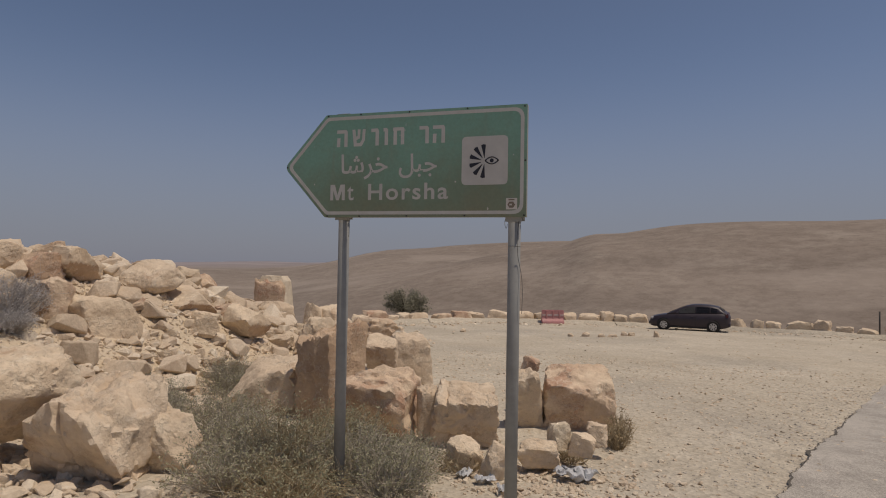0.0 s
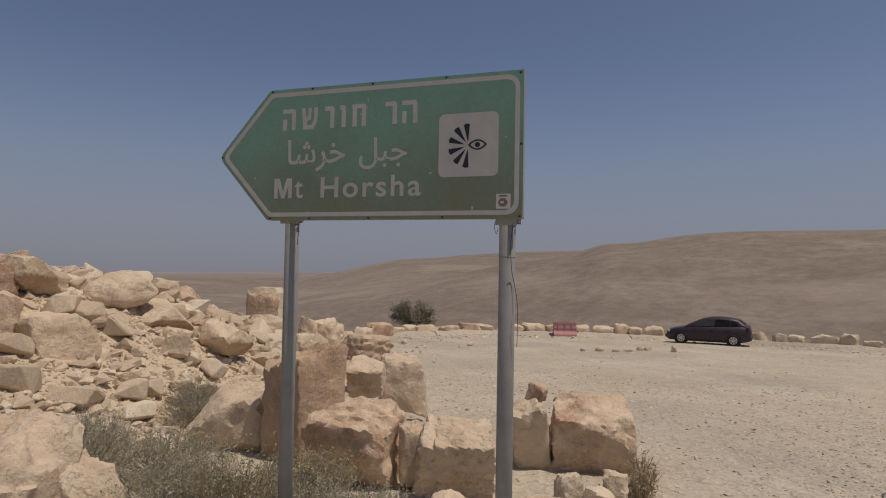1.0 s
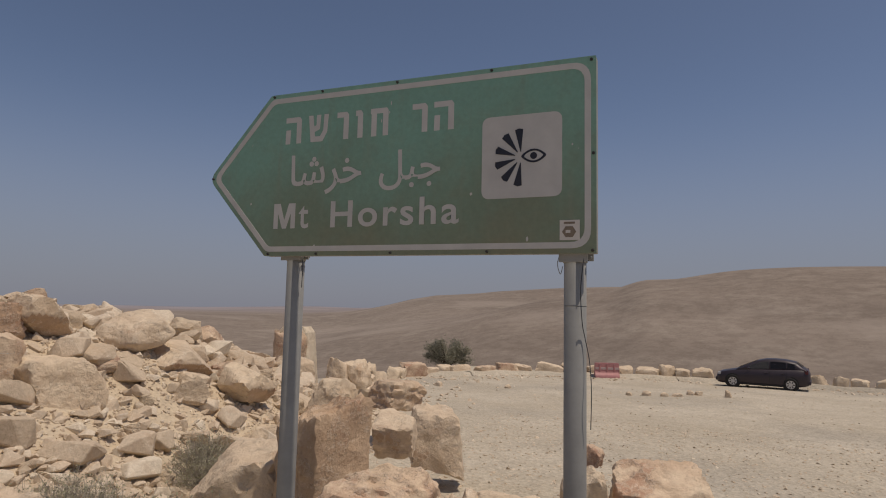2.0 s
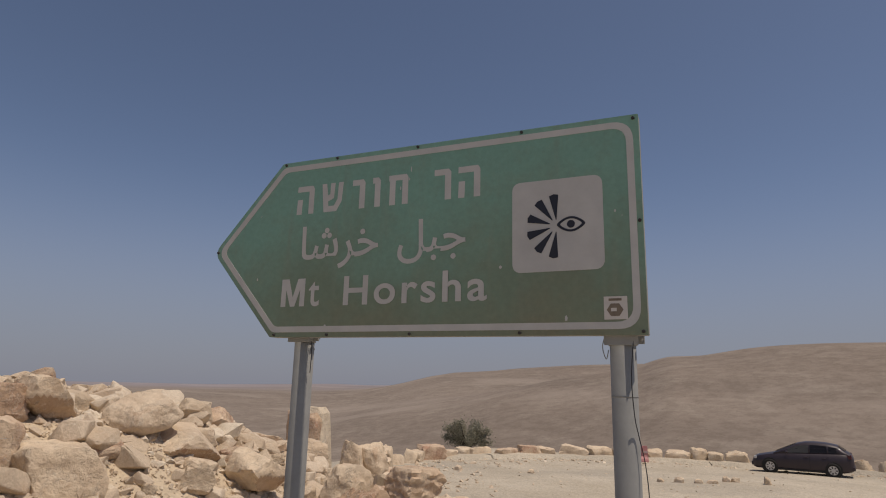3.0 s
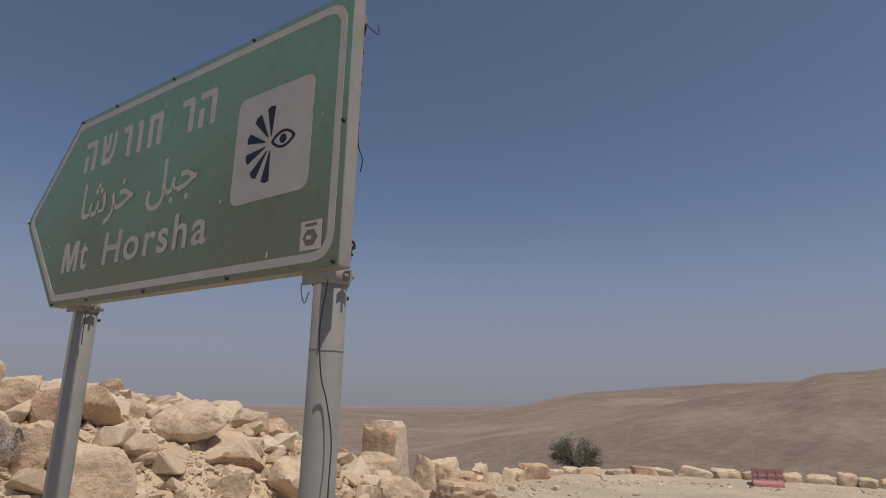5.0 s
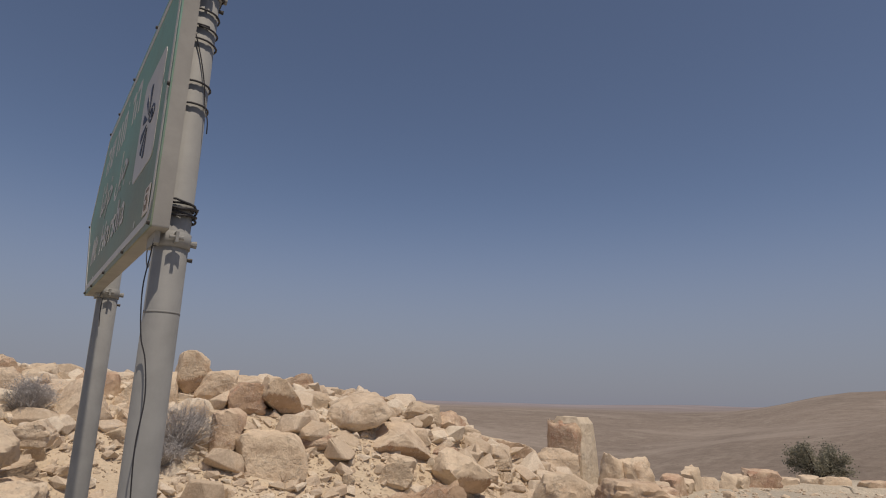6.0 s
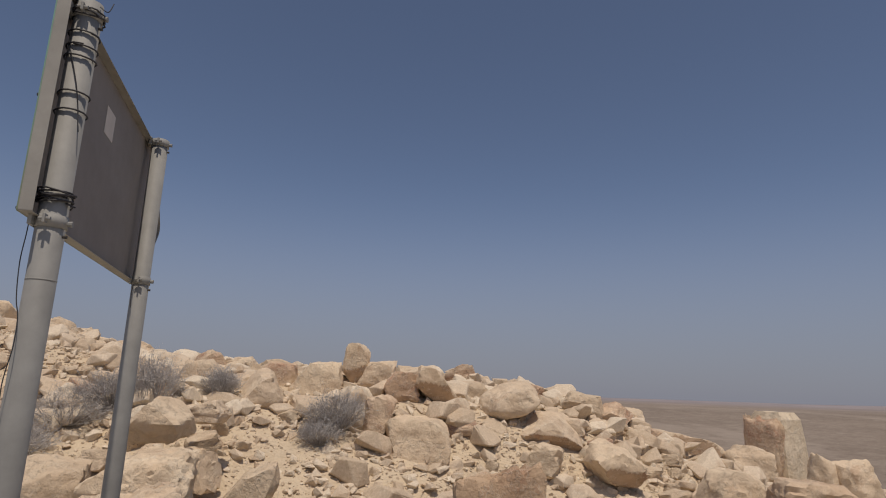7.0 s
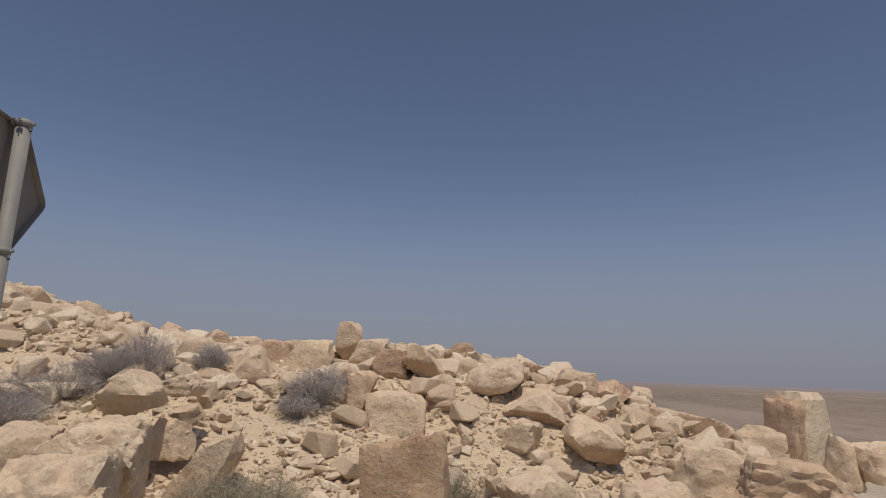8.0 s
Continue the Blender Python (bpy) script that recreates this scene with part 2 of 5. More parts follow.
def sign_green():
    """Green film: bleached towards the top, browned by dust below, with chips and runs."""
    n = Nodes("faded_green_film")
    v = n.coords()
    sep = n.tree.nodes.new("ShaderNodeSeparateXYZ")
    n.link(v, sep.inputs[0])
    a, b, c = n.noise(v, 1.6, 5, 0.6), n.noise(v, 7, 7, 0.7), n.noise(v, 45, 5, 0.7)
    level = n.maths("ADD", n.maths("MULTIPLY", n.maths("SUBTRACT", sep.outputs["Z"], 2.16), 0.9), n.maths("MULTIPLY", a, 0.95))
    col = n.ramp(level, (0.30, (0.240, 0.222, 0.140)), (0.55, (0.195, 0.262, 0.185)), (0.90, (0.205, 0.385, 0.305)))
    col = n.mix(n.maths("MULTIPLY", n.ramp(b, (0.5, (0,)), (0.75, (1,))), 0.35), col, (0.23, 0.24, 0.16))
    runs = n.ramp(n.noise(v, 6, 5, 0.6, (3.0, 1, 0.25)), (0.58, (0,)), (0.72, (1,)))
    col = n.mix(n.maths("MULTIPLY", runs, 0.25), col, (0.26, 0.27, 0.20))
    chips = n.ramp(n.noise(v, 24, 3, 0.5), (0.74, (0,)), (0.76, (1,)))
    col = n.mix(n.maths("MULTIPLY", chips, 0.6), col, (0.45, 0.47, 0.42))
    col = n.mix(0.3, col, n.ramp(c, (0.3, (0.6, 0.6, 0.6)), (0.7, (1.1, 1.1, 1.1))), "MULTIPLY")
    return n.finish(col, 0.5, n.bump(a, 0.1, 0.01), spec=0.35)


SIGN_GREEN = sign_green()


def twig_material(name, dark, light, leaf=False):
    n = Nodes(name)
    g = n.tree.nodes.new("ShaderNodeNewGeometry")
    col = n.ramp(g.outputs["Random Per Island"], (0.0, dark), (1.0, light))
    col = n.mix(0.4, col, n.ramp(n.noise(n.coords(), 20, 4), (0.3, (0.6, 0.6, 0.6)), (0.7, (1.1, 1.1, 1.1))), "MULTIPLY")
    n.finish(col, 0.85, spec=0.15)
    thin = n.tree.nodes.new("ShaderNodeBsdfTranslucent")
    n.link(col, thin.inputs[0])
    both = n.add("ShaderNodeMixShader", Fac=0.4 if leaf else 0.15)
    n.link(n.bsdf.outputs[0], both.inputs[1])
    n.link(thin.outputs[0], both.inputs[2])
    n.link(both.outputs[0], n.tree.nodes["Material Output"].inputs[0])
    return n.mat


TWIG = twig_material("dry_grey_twigs", (0.44, 0.39, 0.315), (0.58, 0.52, 0.425))
THORN = twig_material("bleached_thorn_twigs", (0.47, 0.44, 0.415), (0.60, 0.57, 0.545))
SAGE = twig_material("dusty_sage_leaves", (0.39, 0.385, 0.25), (0.54, 0.51, 0.36), True)
STRAW = twig_material("dry_straw", (0.42, 0.335, 0.215), (0.62, 0.515, 0.35), True)
GREY_LEAF = twig_material("grey_thorn_leaves", (0.48, 0.465, 0.455), (0.62, 0.60, 0.585), True)
TREE_LEAF = twig_material("dark_acacia_leaves", (0.26, 0.25, 0.19), (0.40, 0.385, 0.30), True)
BARK = plain("acacia_bark", (0.12, 0.095, 0.07), 0.9, 0, 0.5, 20, 0.6)
CAR_PAINT = plain("black_car_paint", (0.044, 0.034, 0.043), 0.42, 0.0, 0.25, 3, 0.0, 0.35)
CAR_PAINT.node_tree.nodes["Principled BSDF"].inputs["Coat Weight"].default_value = 0.08
CAR_GLASS = plain("tinted_car_glass", (0.035, 0.033, 0.036), 0.12, 0.0, 0.05, 3, 0.0, 0.5)
# lighter opaque grey stands in for daylight showing through the pane
CAR_GLASS_CLEAR = plain("see_through_car_glass", (0.13, 0.13, 0.125), 0.15, 0.0, 0.1, 3, 0.0, 0.5)
CAR_TRIM = plain("black_plastic", (0.02, 0.02, 0.02), 0.6)
RUBBER = plain("tyre_rubber", (0.025, 0.024, 0.023), 0.85)
RIM = plain("silver_wheel_cover", (0.55, 0.55, 0.55), 0.35, 0.5, 0.1)
LAMP_RED = plain("red_lamp_glass", (0.09, 0.012, 0.022), 0.2)
LAMP_CLEAR = plain("clear_lamp_glass", (0.6, 0.6, 0.6), 0.12)
BARRIER = plain("faded_red_plastic", (0.52, 0.24, 0.235), 0.6, 0, 0.3, 6)
BARRIER_PALE = plain("faded_white_plastic", (0.55, 0.42, 0.40), 0.6, 0, 0.3, 6)
CRACK = plain("dark_grit", (0.13, 0.115, 0.095), 0.95, 0, 0.5, 30, 0.5)
CLOTH = plain("grey_rag", (0.60, 0.61, 0.62), 0.9, 0, 0.5, 20, 0.4)


# ---- mesh helpers ----
def mesh_of(name, verts, faces, mat, smooth=False):
    me = bpy.data.meshes.new(name)
    me.from_pydata([tuple(v) for v in verts], [], [tuple(f) for f in faces])
    me.materials.append(mat)
    if smooth:
        me.polygons.foreach_set("use_smooth", [True] * len(me.polygons))
    me.update()
    return me


def part(name, bm, mat, parent, label=""):
    """Links a bmesh as one mesh object under a thing or a part."""
    me = bpy.data.meshes.new(name)
    bm.to_mesh(me)
    bm.free()
    me.materials.append(mat)
    ob = new(name, me)
    ob.parent = parent
    return tagged(ob, label)


def box_bm(x0, x1, y0, y1, z0, z1, bevel=0.0):
    bm = bmesh.new()
    bmesh.ops.create_cube(bm, size=1, matrix=Matrix.Translation(((x0 + x1) / 2, (y0 + y1) / 2, (z0 + z1) / 2)) @ Matrix.Diagonal((x1 - x0, y1 - y0, z1 - z0, 1)))
    if bevel:
        bmesh.ops.bevel(bm, geom=bm.edges[:], offset=bevel, segments=2, affect="EDGES", profile=0.6)
    return bm


def prism_bm(outline, y0, y1):
    """A plate with an outline in x and z, from y0 to y1."""
    bm = bmesh.new()
    a = [bm.verts.new((x, y0, z)) for x, z in outline]
    b = [bm.verts.new((x, y1, z)) for x, z in outline]
    bm.faces.new(a)
    bm.faces.new(list(reversed(b)))
    for i in range(len(a)):
        j = (i + 1) % len(a)
        bm.faces.new((a[j], a[i], b[i], b[j]))
    bmesh.ops.recalc_face_normals(bm, faces=bm.faces[:])
    return bm


def ring_bm(outer, inner, y0, y1):
    """A flat closed strip between two outlines with as many points."""
    bm = bmesh.new()
    loops = [[bm.verts.new((x, y, z)) for x, z in line] for line, y in ((outer, y0), (inner, y0), (outer, y1), (inner, y1))]
    m = len(outer)
    for i in range(m):
        j = (i + 1) % m
        bm.faces.new((loops[0][i], loops[0][j], loops[1][j], loops[1][i]))
        bm.faces.new((loops[2][j], loops[2][i], loops[3][i], loops[3][j]))
        bm.faces.new((loops[0][j], loops[0][i], loops[2][i], loops[2][j]))
        bm.faces.new((loops[1][i], loops[1][j], loops[3][j], loops[3][i]))
    bmesh.ops.recalc_face_normals(bm, faces=bm.faces[:])
    return bm


def tube_bm(points, radius, sides=8, taper=1.0):
    """A round tube along points; its radius goes to radius * taper."""
    bm = bmesh.new()
    rings = []
    pts = [Vector(p) for p in points]
    for i, p in enumerate(pts):
        way = (pts[min(i + 1, len(pts) - 1)] - pts[max(i - 1, 0)]).normalized()
        side = way.cross(Vector((0.31, 0.17, 0.93)) if abs(way.z) < 0.9 else Vector((1, 0, 0))).normalized()
        up = side.cross(way)
        r = radius * (1 + (taper - 1) * i / max(len(pts) - 1, 1))
        rings.append([bm.verts.new(p + (side * math.cos(a) + up * math.sin(a)) * r) for a in (2 * math.pi * k / sides for k in range(sides))])
    for a, b in zip(rings, rings[1:]):
        for k in range(sides):
            bm.faces.new((a[k], a[(k + 1) % sides], b[(k + 1) % sides], b[k])).smooth = True
    bm.faces.new(list(reversed(rings[0])))
    bm.faces.new(rings[-1])
    bmesh.ops.recalc_face_normals(bm, faces=bm.faces[:])
    return bm


def smooth(a, b, x):
    t = np.clip((x - a) / (b - a), 0, 1)
    return t * t * (3 - 2 * t)

# ---- ground ----
def lot_height(x, y):
    """The sloping lot and the rubble mound beside it."""
    u = np.maximum(-x - 5.15 - 0.12 * np.clip(5.0 - y, 0, 6), 0)
    swell = (1.72 + 0.04 * np.clip(y - 5.0, 0, 4) + 0.22 * np.clip(2.6 - y, 0, 5) * smooth(7.0, 10.0, -x)) * (1 - np.exp(-(u / 2.2) ** 2)) * (1 - smooth(8.5, 15.8, y))
    wave = 0.05 * np.sin(0.9 * x + 0.4 * y) * np.sin(0.7 * y - 0.3 * x)
    bank = 0.05 * (np.sin(2.1 * x + 1.3 * y) + np.sin(1.7 * y - 2.6 * x)) * smooth(4.6, 7.0, -x)
    return -0.046 * np.clip(y, -30, 45) + swell + 0.5 * wave + bank * (1 - smooth(10, 15, y))


def land_height(x, y):
    """The whole land: the lot, the drop past its edge, and the hills round the valley."""
    z = lot_height(x, y)
    d = np.maximum.reduce([y - 37.0, -x - 13.0 - 5 * (1 - smooth(11, 17, y)), x - 70.0, -y - 70.0])
    d = np.maximum(d, 0)
    r = np.hypot(x, y)
    az = np.degrees(np.arctan2(-x, y))
    valley = z - 34 * (1 - np.exp(-d / 70.0)) + 3.0 * np.sin(x / 90.0 + 1.0) * np.sin(y / 130.0) * smooth(60, 300, r)

    def ridge(start, top, tilt):
        return valley + (1.6 + top * np.tan(np.radians(tilt)) - valley) * smooth(start, top, r) ** 1.25 - 0.004 * np.maximum(r - top, 0)

    near_tilt = 1.95 - 0.20 * np.maximum(az - 7.0, 0) + 1.05 * smooth(7.5, 3.0, az) + 0.95 * smooth(4.0, -9.0, az)
    mid_tilt = -0.9 + 2.15 * smooth(33.0, 21.0, az) + 0.95 * smooth(24.0, 7.0, az)
    far_tilt = -0.42 + 0.35 * smooth(44, 36, az) * smooth(20, 30, az) + 0.05 * np.sin(az * 0.8)
    high = np.maximum.reduce([ridge(90, 420, near_tilt), ridge(150, 900, mid_tilt), ridge(200, 2600, far_tilt)])
    rough = (np.sin(x / 23.0 + np.sin(y / 31.0) * 2) * np.sin(y / 27.0 + np.sin(x / 37.0)) * 0.8 + np.sin(x / 9.0 + y / 7.0) * 0.12) * smooth(60, 200, r)
    fold = np.sin(x / 31.0 + 1.3 * np.sin(y / 74.0)) * np.sin(x / 53.0 - y / 95.0) + 0.5 * np.sin(x / 14.0 + 1.7 * np.sin(y / 40.0) + 0.8)
    rough = rough + 0.7 * fold * smooth(90, 200, r) * smooth(700, 250, r)
    return np.where(d > 0, np.maximum(valley, high * smooth(0, 20, d) + valley * (1 - smooth(0, 20, d))) + rough, z)


def height(x, y):
    return float(land_height(np.float64(x), np.float64(y)))


def axis(lo, hi, step, reach, count):
    inner = np.arange(lo, hi + step / 2, step)
    out = np.geomspace(step * 1.2, reach, count)
    return np.concatenate([lo - out[::-1], inner, hi + out])


gx, gy = axis(-15, 13, 0.2, 4600, 90), axis(-3, 38, 0.25, 4600, 110)
GX, GY = np.meshgrid(gx, gy)
GZ = land_height(GX, GY)
cols, rows_n = len(gx), len(gy)
grid = np.stack([GX, GY, GZ], -1).reshape(-1, 3)
quads = [(j * cols + i, j * cols + i + 1, (j + 1) * cols + i + 1, (j + 1) * cols + i) for j in range(rows_n - 1) for i in range(cols - 1)]
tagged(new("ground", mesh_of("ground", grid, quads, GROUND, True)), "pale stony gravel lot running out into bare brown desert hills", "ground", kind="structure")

# worn asphalt beside the gravel, its edge broken and crumbling
edge = []
for k in range(285):
    y = -8 + k * 0.08
    x = 1.03 + (y - 5.45) * 0.41 + 0.012 * max(y - 6, 0) ** 1.6 * 0.4
    jag = 0.13 * noise.noise((x * 0.7, y * 0.7, 4)) + 0.05 * noise.noise((x * 3, y * 3, 8)) + 0.025 * noise.noise((x * 12, y * 12, 8))
    edge.append((x + jag, y))
verts, faces = [], []
STEPS = [0.0, 0.02] + [0.3 * k for k in range(1, 21)]
for x, y in edge:
    for w in STEPS:
        verts.append((x + w, y, lot_height(x + w, y) + (-0.03 if w == 0 else 0.012)))
for k in range(len(edge) - 1):
    for i in range(len(STEPS) - 1):
        a = len(STEPS) * k + i
        faces.append((a, a + 1, a + len(STEPS) + 1, a + len(STEPS)))
tagged(new("road", mesh_of("road", verts, faces, ASPHALT)), "worn grey asphalt with a broken crumbling edge", "road", kind="structure")

# a long open crack along the asphalt's edge, filled with dark grit
verts, faces = [], []
for k in range(90):
    y = 5.0 + k * 0.06
    x, _ = edge[min(int((y + 8) / 0.08), len(edge) - 1)]
    x += 0.03 + 0.02 * noise.noise((y * 5, 5, 1))
    w = 0.003 + 0.022 * max(noise.noise((y * 2.6, 9, 2)) + 0.2, 0)
    for dx in (-w, w):
        verts.append((x + dx, y, lot_height(x, y) + 0.016))
for k in range(89):
    faces.append((2 * k, 2 * k + 1, 2 * k + 3, 2 * k + 2))
tagged(new("road_crack", mesh_of("road_crack", verts, faces, CRACK)), "dark gritty crack along the asphalt's edge", "crack", kind="structure")

# ---- rocks ----
def ball(level):
    bm = bmesh.new()
    bmesh.ops.create_icosphere(bm, subdivisions=level, radius=1)
    v = np.array([tuple(a.co) for a in bm.verts])
    f = [tuple(a.index for a in p.verts) for p in bm.faces]
    bm.free()
    return v / np.linalg.norm(v, axis=1)[:, None], f


BALLS = {k: ball(k) for k in (1, 2, 3, 4, 5)}


def rock_shape(seed, level, blocky=0.5, rough=1.0, outline=(), under=0.0, slope=0.0, worn=70, cracks=()):
    """A broken stone about 1 m across: flat faces of a random solid, edges worn, skin uneven.

    outline: its silhouette from the front, corners from (0, 0) low to (1, 1) high, clockwise from the foot;
    under: height at which the front turns under; slope: degrees by which its top tips to the front;
    worn: the lower, the rounder; cracks: lean in degrees and offset of splits down the front."""
    rng = np.random.default_rng(seed)
    d, faces = BALLS[level]
    normals, reach = [], []
    if outline:
        pts = [(x - 0.5, z - 0.5) for x, z in outline]
        for (x0, z0), (x1, z1) in zip(pts, pts[1:] + pts[:1]):
            a, c = -(z1 - z0), x1 - x0
            size = math.hypot(a, c)
            tip = rng.normal(0, 0.10) - (math.tan(radians(slope)) if c > 0.5 * size else 0.0)
            nn = np.array((a / size, tip, c / size))
            normals.append(nn / np.linalg.norm(nn))
            reach.append(max((a * x0 + c * z0) / size, 0.06) / np.linalg.norm(nn))
        for tilt, out in ((rng.uniform(-0.10, 0.10), 0.46), (rng.uniform(-0.1, 0.1), 0.46)):
            side = -1 if len(normals) == len(pts) else 1
            nn = np.array((tilt, side, rng.uniform(-0.05, 0.15)))
            normals.append(nn / np.linalg.norm(nn))
            reach.append(out)
        if under:
            nn = np.array((rng.uniform(-0.12, 0.12), -0.80, -0.60))
            normals.append(nn / np.linalg.norm(nn))
            reach.append(0.80 * 0.46 - 0.60 * (under - 0.5))
        for _ in range(4):
            nn = rng.normal(0, 1, 3) * (1, 0.9, 0.6)
            nn[2] = abs(nn[2])
            normals.append(nn / np.linalg.norm(nn))
            reach.append(rng.uniform(0.54, 0.68))
    else:
        tilt = Euler(rng.normal(0, 0.16 * min(1.0, 2.4 * (1.05 - blocky)), 3)).to_matrix()
        for a in ((1, 0, 0), (-1, 0, 0), (0, 1, 0), (0, -1, 0), (0, 0, 1), (0, 0, -1)):
            nn = np.array(tilt @ Vector(a)) + rng.normal(0, 0.13 * min(1.0, 2.4 * (1.05 - blocky)), 3)
            if a[2] < 0:
                nn = np.array((0.0, 0.0, -1.0))
            normals.append(nn / np.linalg.norm(nn))
            reach.append(rng.uniform(0.44, 0.52))
        for _ in range(int(3 + 9 * (1 - blocky))):
            nn = rng.normal(0, 1, 3)
            nn[2] = abs(nn[2]) * 0.9 - 0.12
            normals.append(nn / np.linalg.norm(nn))
            reach.append(rng.uniform(0.54, 0.70) if blocky > 0.5 else rng.uniform(0.40, 0.56))
    n, h = np.array(normals), np.array(reach)
    q = np.maximum(d @ n.T, 1e-3) / h
    peak = q.max(1)
    r = ((q / peak[:, None]) ** worn).sum(1) ** (-1 / worn) / peak
    off = Vector(rng.uniform(-50, 50, 3))
    if level >= 3:
        amp = 0.088 * rough
        r = r * np.array([1 + amp * noise.fractal(Vector(a * b * 4.2) + off, 0.9, 2.1, 5 if level > 3 else 3) + 0.45 * amp * (1 if noise.noise(Vector(a * b * 5.0) - off) > 0.12 else 0) + 0.3 * amp * (1 if noise.noise(Vector(a * b * 11.0) + off) > 0.15 else 0) for a, b in zip(d, r)])
    for lean, at in cracks:
        p = d * r[:, None]
        wob = np.array([0.035 * noise.noise(Vector(a * 5) + off) for a in p])
        gap = np.abs(p[:, 0] * math.cos(radians(lean)) + p[:, 2] * math.sin(radians(lean)) - at + wob)
        r = r * (1 - 0.10 * np.exp(-(gap / 0.022) ** 2))
    v = d * r[:, None]
    lo, hi = v.min(0), v.max(0)
    return (v - (lo + hi) / 2) / (hi - lo), faces, q.argmax(1)


ROCK_COUNT = 0


def boulder(x, y, z, w, deep, h, yaw, label, mat=None, blocky=0.45, level=4, name="boulder", group="", lean=0.0, tip=0.0, rough=1.0, seed=0, outline=(), under=0.0, slope=0.0, worn=70, cracks=(), brown=()):
    """A single large stone: centre, width, depth and height, turn; its foot goes down to what it lies on; brown: faces
    of an iron-brown break, with the undersides' shade put into the colour.
    """
    global ROCK_COUNT
    ROCK_COUNT += 1
    v, f, facet = rock_shape(seed or 100 + ROCK_COUNT, level, blocky, rough, outline, under, slope, worn, cracks)
    low, top = z - h / 2, z + h / 2
    g = height(x, y)
    if 0 < low - g < 0.5:
        low -= min(low - g + 0.05, 0.14 if w > 0.55 else 0.05)
    if abs(low - g) < 0.3:
        low -= min(0.07, 0.15 * h)
    h, z = top - low, (top + low) / 2
    v = v * (w, deep, h)
    me = mesh_of(name, v, f, mat or LIMESTONE, True)
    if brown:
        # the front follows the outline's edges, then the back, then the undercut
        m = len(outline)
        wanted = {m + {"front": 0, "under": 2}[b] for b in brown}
        # iron stain, and the shade under the overhangs, both in this colour
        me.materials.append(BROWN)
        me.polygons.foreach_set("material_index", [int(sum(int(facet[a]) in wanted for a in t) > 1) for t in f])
    me.set_sharp_from_angle(angle=radians(32))
    ob = new(name, me)
    ob.matrix_world = pose(x, y, z, lean, tip, yaw)
    return tagged(ob, label, "rock", group)


def chip_shape(seed, points=15, bevel=0.0):
    """A small broken stone with sharp flat faces, about 1 m across."""
    rng = np.random.default_rng(seed)
    p = rng.uniform(-1, 1, (points, 3)) * rng.uniform(0.55, 1.0, 3)
    p = p / (np.abs(p) ** 4).sum(1, keepdims=True) ** 0.25 * 0.5 * rng.uniform(0.75, 1.0, (points, 1))
    bm = bmesh.new()
    for a in p:
        bm.verts.new(a)
    bmesh.ops.convex_hull(bm, input=bm.verts[:])
    bmesh.ops.delete(bm, geom=[a for a in bm.verts if not a.link_faces], context="VERTS")
    if bevel:
        bmesh.ops.dissolve_limit(bm, angle_limit=radians(14), verts=bm.verts[:], edges=bm.edges[:])
        bmesh.ops.bevel(bm, geom=bm.edges[:], offset=bevel, segments=2, affect="EDGES", profile=0.5)
        for a in bm.verts:
            a.co *= 1 + 0.05 * noise.noise(a.co * 4 + Vector((seed, 0, 0)))
    bmesh.ops.triangulate(bm, faces=bm.faces[:])
    bm.verts.index_update()
    v = np.array([tuple(a.co) for a in bm.verts])
    f = np.array([[a.index for a in q.verts] for q in bm.faces])
    bm.free()
    lo, hi = v.min(0), v.max(0)
    return (v - (lo + hi) / 2) / (hi - lo), f

# the stones round the foot of the sign and on the mound, one by one
boulder(-4.06, 3.87, 0.09, 0.90, 0.86, 1.05, 4, "huge cracked pale limestone boulder beside dry shrubs", LIMESTONE, 0.12, 5, seed=7, outline=((0.30, 0), (0.06, 0.22), (0, 0.55), (0.08, 0.86), (0.40, 1), (0.78, 0.95), (0.97, 0.7), (1, 0.35), (0.84, 0.06)), worn=30, cracks=((6, 0.08), (80, -0.05)), rough=1.15, under=0.7, slope=4)
boulder(-3.66, 4.20, 0.09, 0.51, 0.35, 0.50, 17, "broken pale limestone slab leaning on a huge boulder", LIMESTONE, 0.4, 5, outline=((0.05, 0), (0, 0.4), (0.2, 1), (0.6, 0.85), (1, 0.4), (0.85, 0)), under=0.4, slope=15, rough=1.2)
boulder(-3.44, 6.66, 0.20, 0.60, 0.76, 1.35, -20, "tall standing limestone block with a rust-brown face", BROWN, 0.9, 5, rough=0.8)
boulder(-2.58, 6.17, 0.10, 0.84, 0.70, 0.72, 4, "tilted rust-stained limestone block in the row by the sign", RUSTY, 0.72, 5, rough=0.9, lean=24, tip=-6)
boulder(-1.69, 6.22, 0.08, 0.78, 0.60, 0.46, 10, "squat beige limestone block with a cracked face", LIMESTONE, 0.8, 5, cracks=((2, -0.24), (75, -0.18)), lean=14)
boulder(-2.05, 6.13, 0.07, 0.24, 0.21, 0.45, 18, "narrow beige stone wedged between two blocks", LIMESTONE, 0.7, 4)
boulder(-1.22, 7.33, 0.01, 0.47, 0.37, 0.64, 18, "pale limestone block half hidden behind a steel post", LIMESTONE, 0.8, 4, lean=10)
boulder(-0.65, 7.61, 0.01, 0.90, 0.77, 0.62, 6, "squared rust-stained limestone block closing the row", RUSTY, 0.95, 5, rough=0.9, lean=9)
boulder(-1.29, 8.08, 0.26, 0.26, 0.23, 0.21, 18, "small brown stone lying on a limestone block", RUSTY, 0.5, 4)
boulder(-3.21, 7.64, 0.37, 0.42, 0.49, 0.38, 17, "pale smooth limestone block behind the row", LIMESTONE, 0.85, 4, rough=0.5, lean=14)
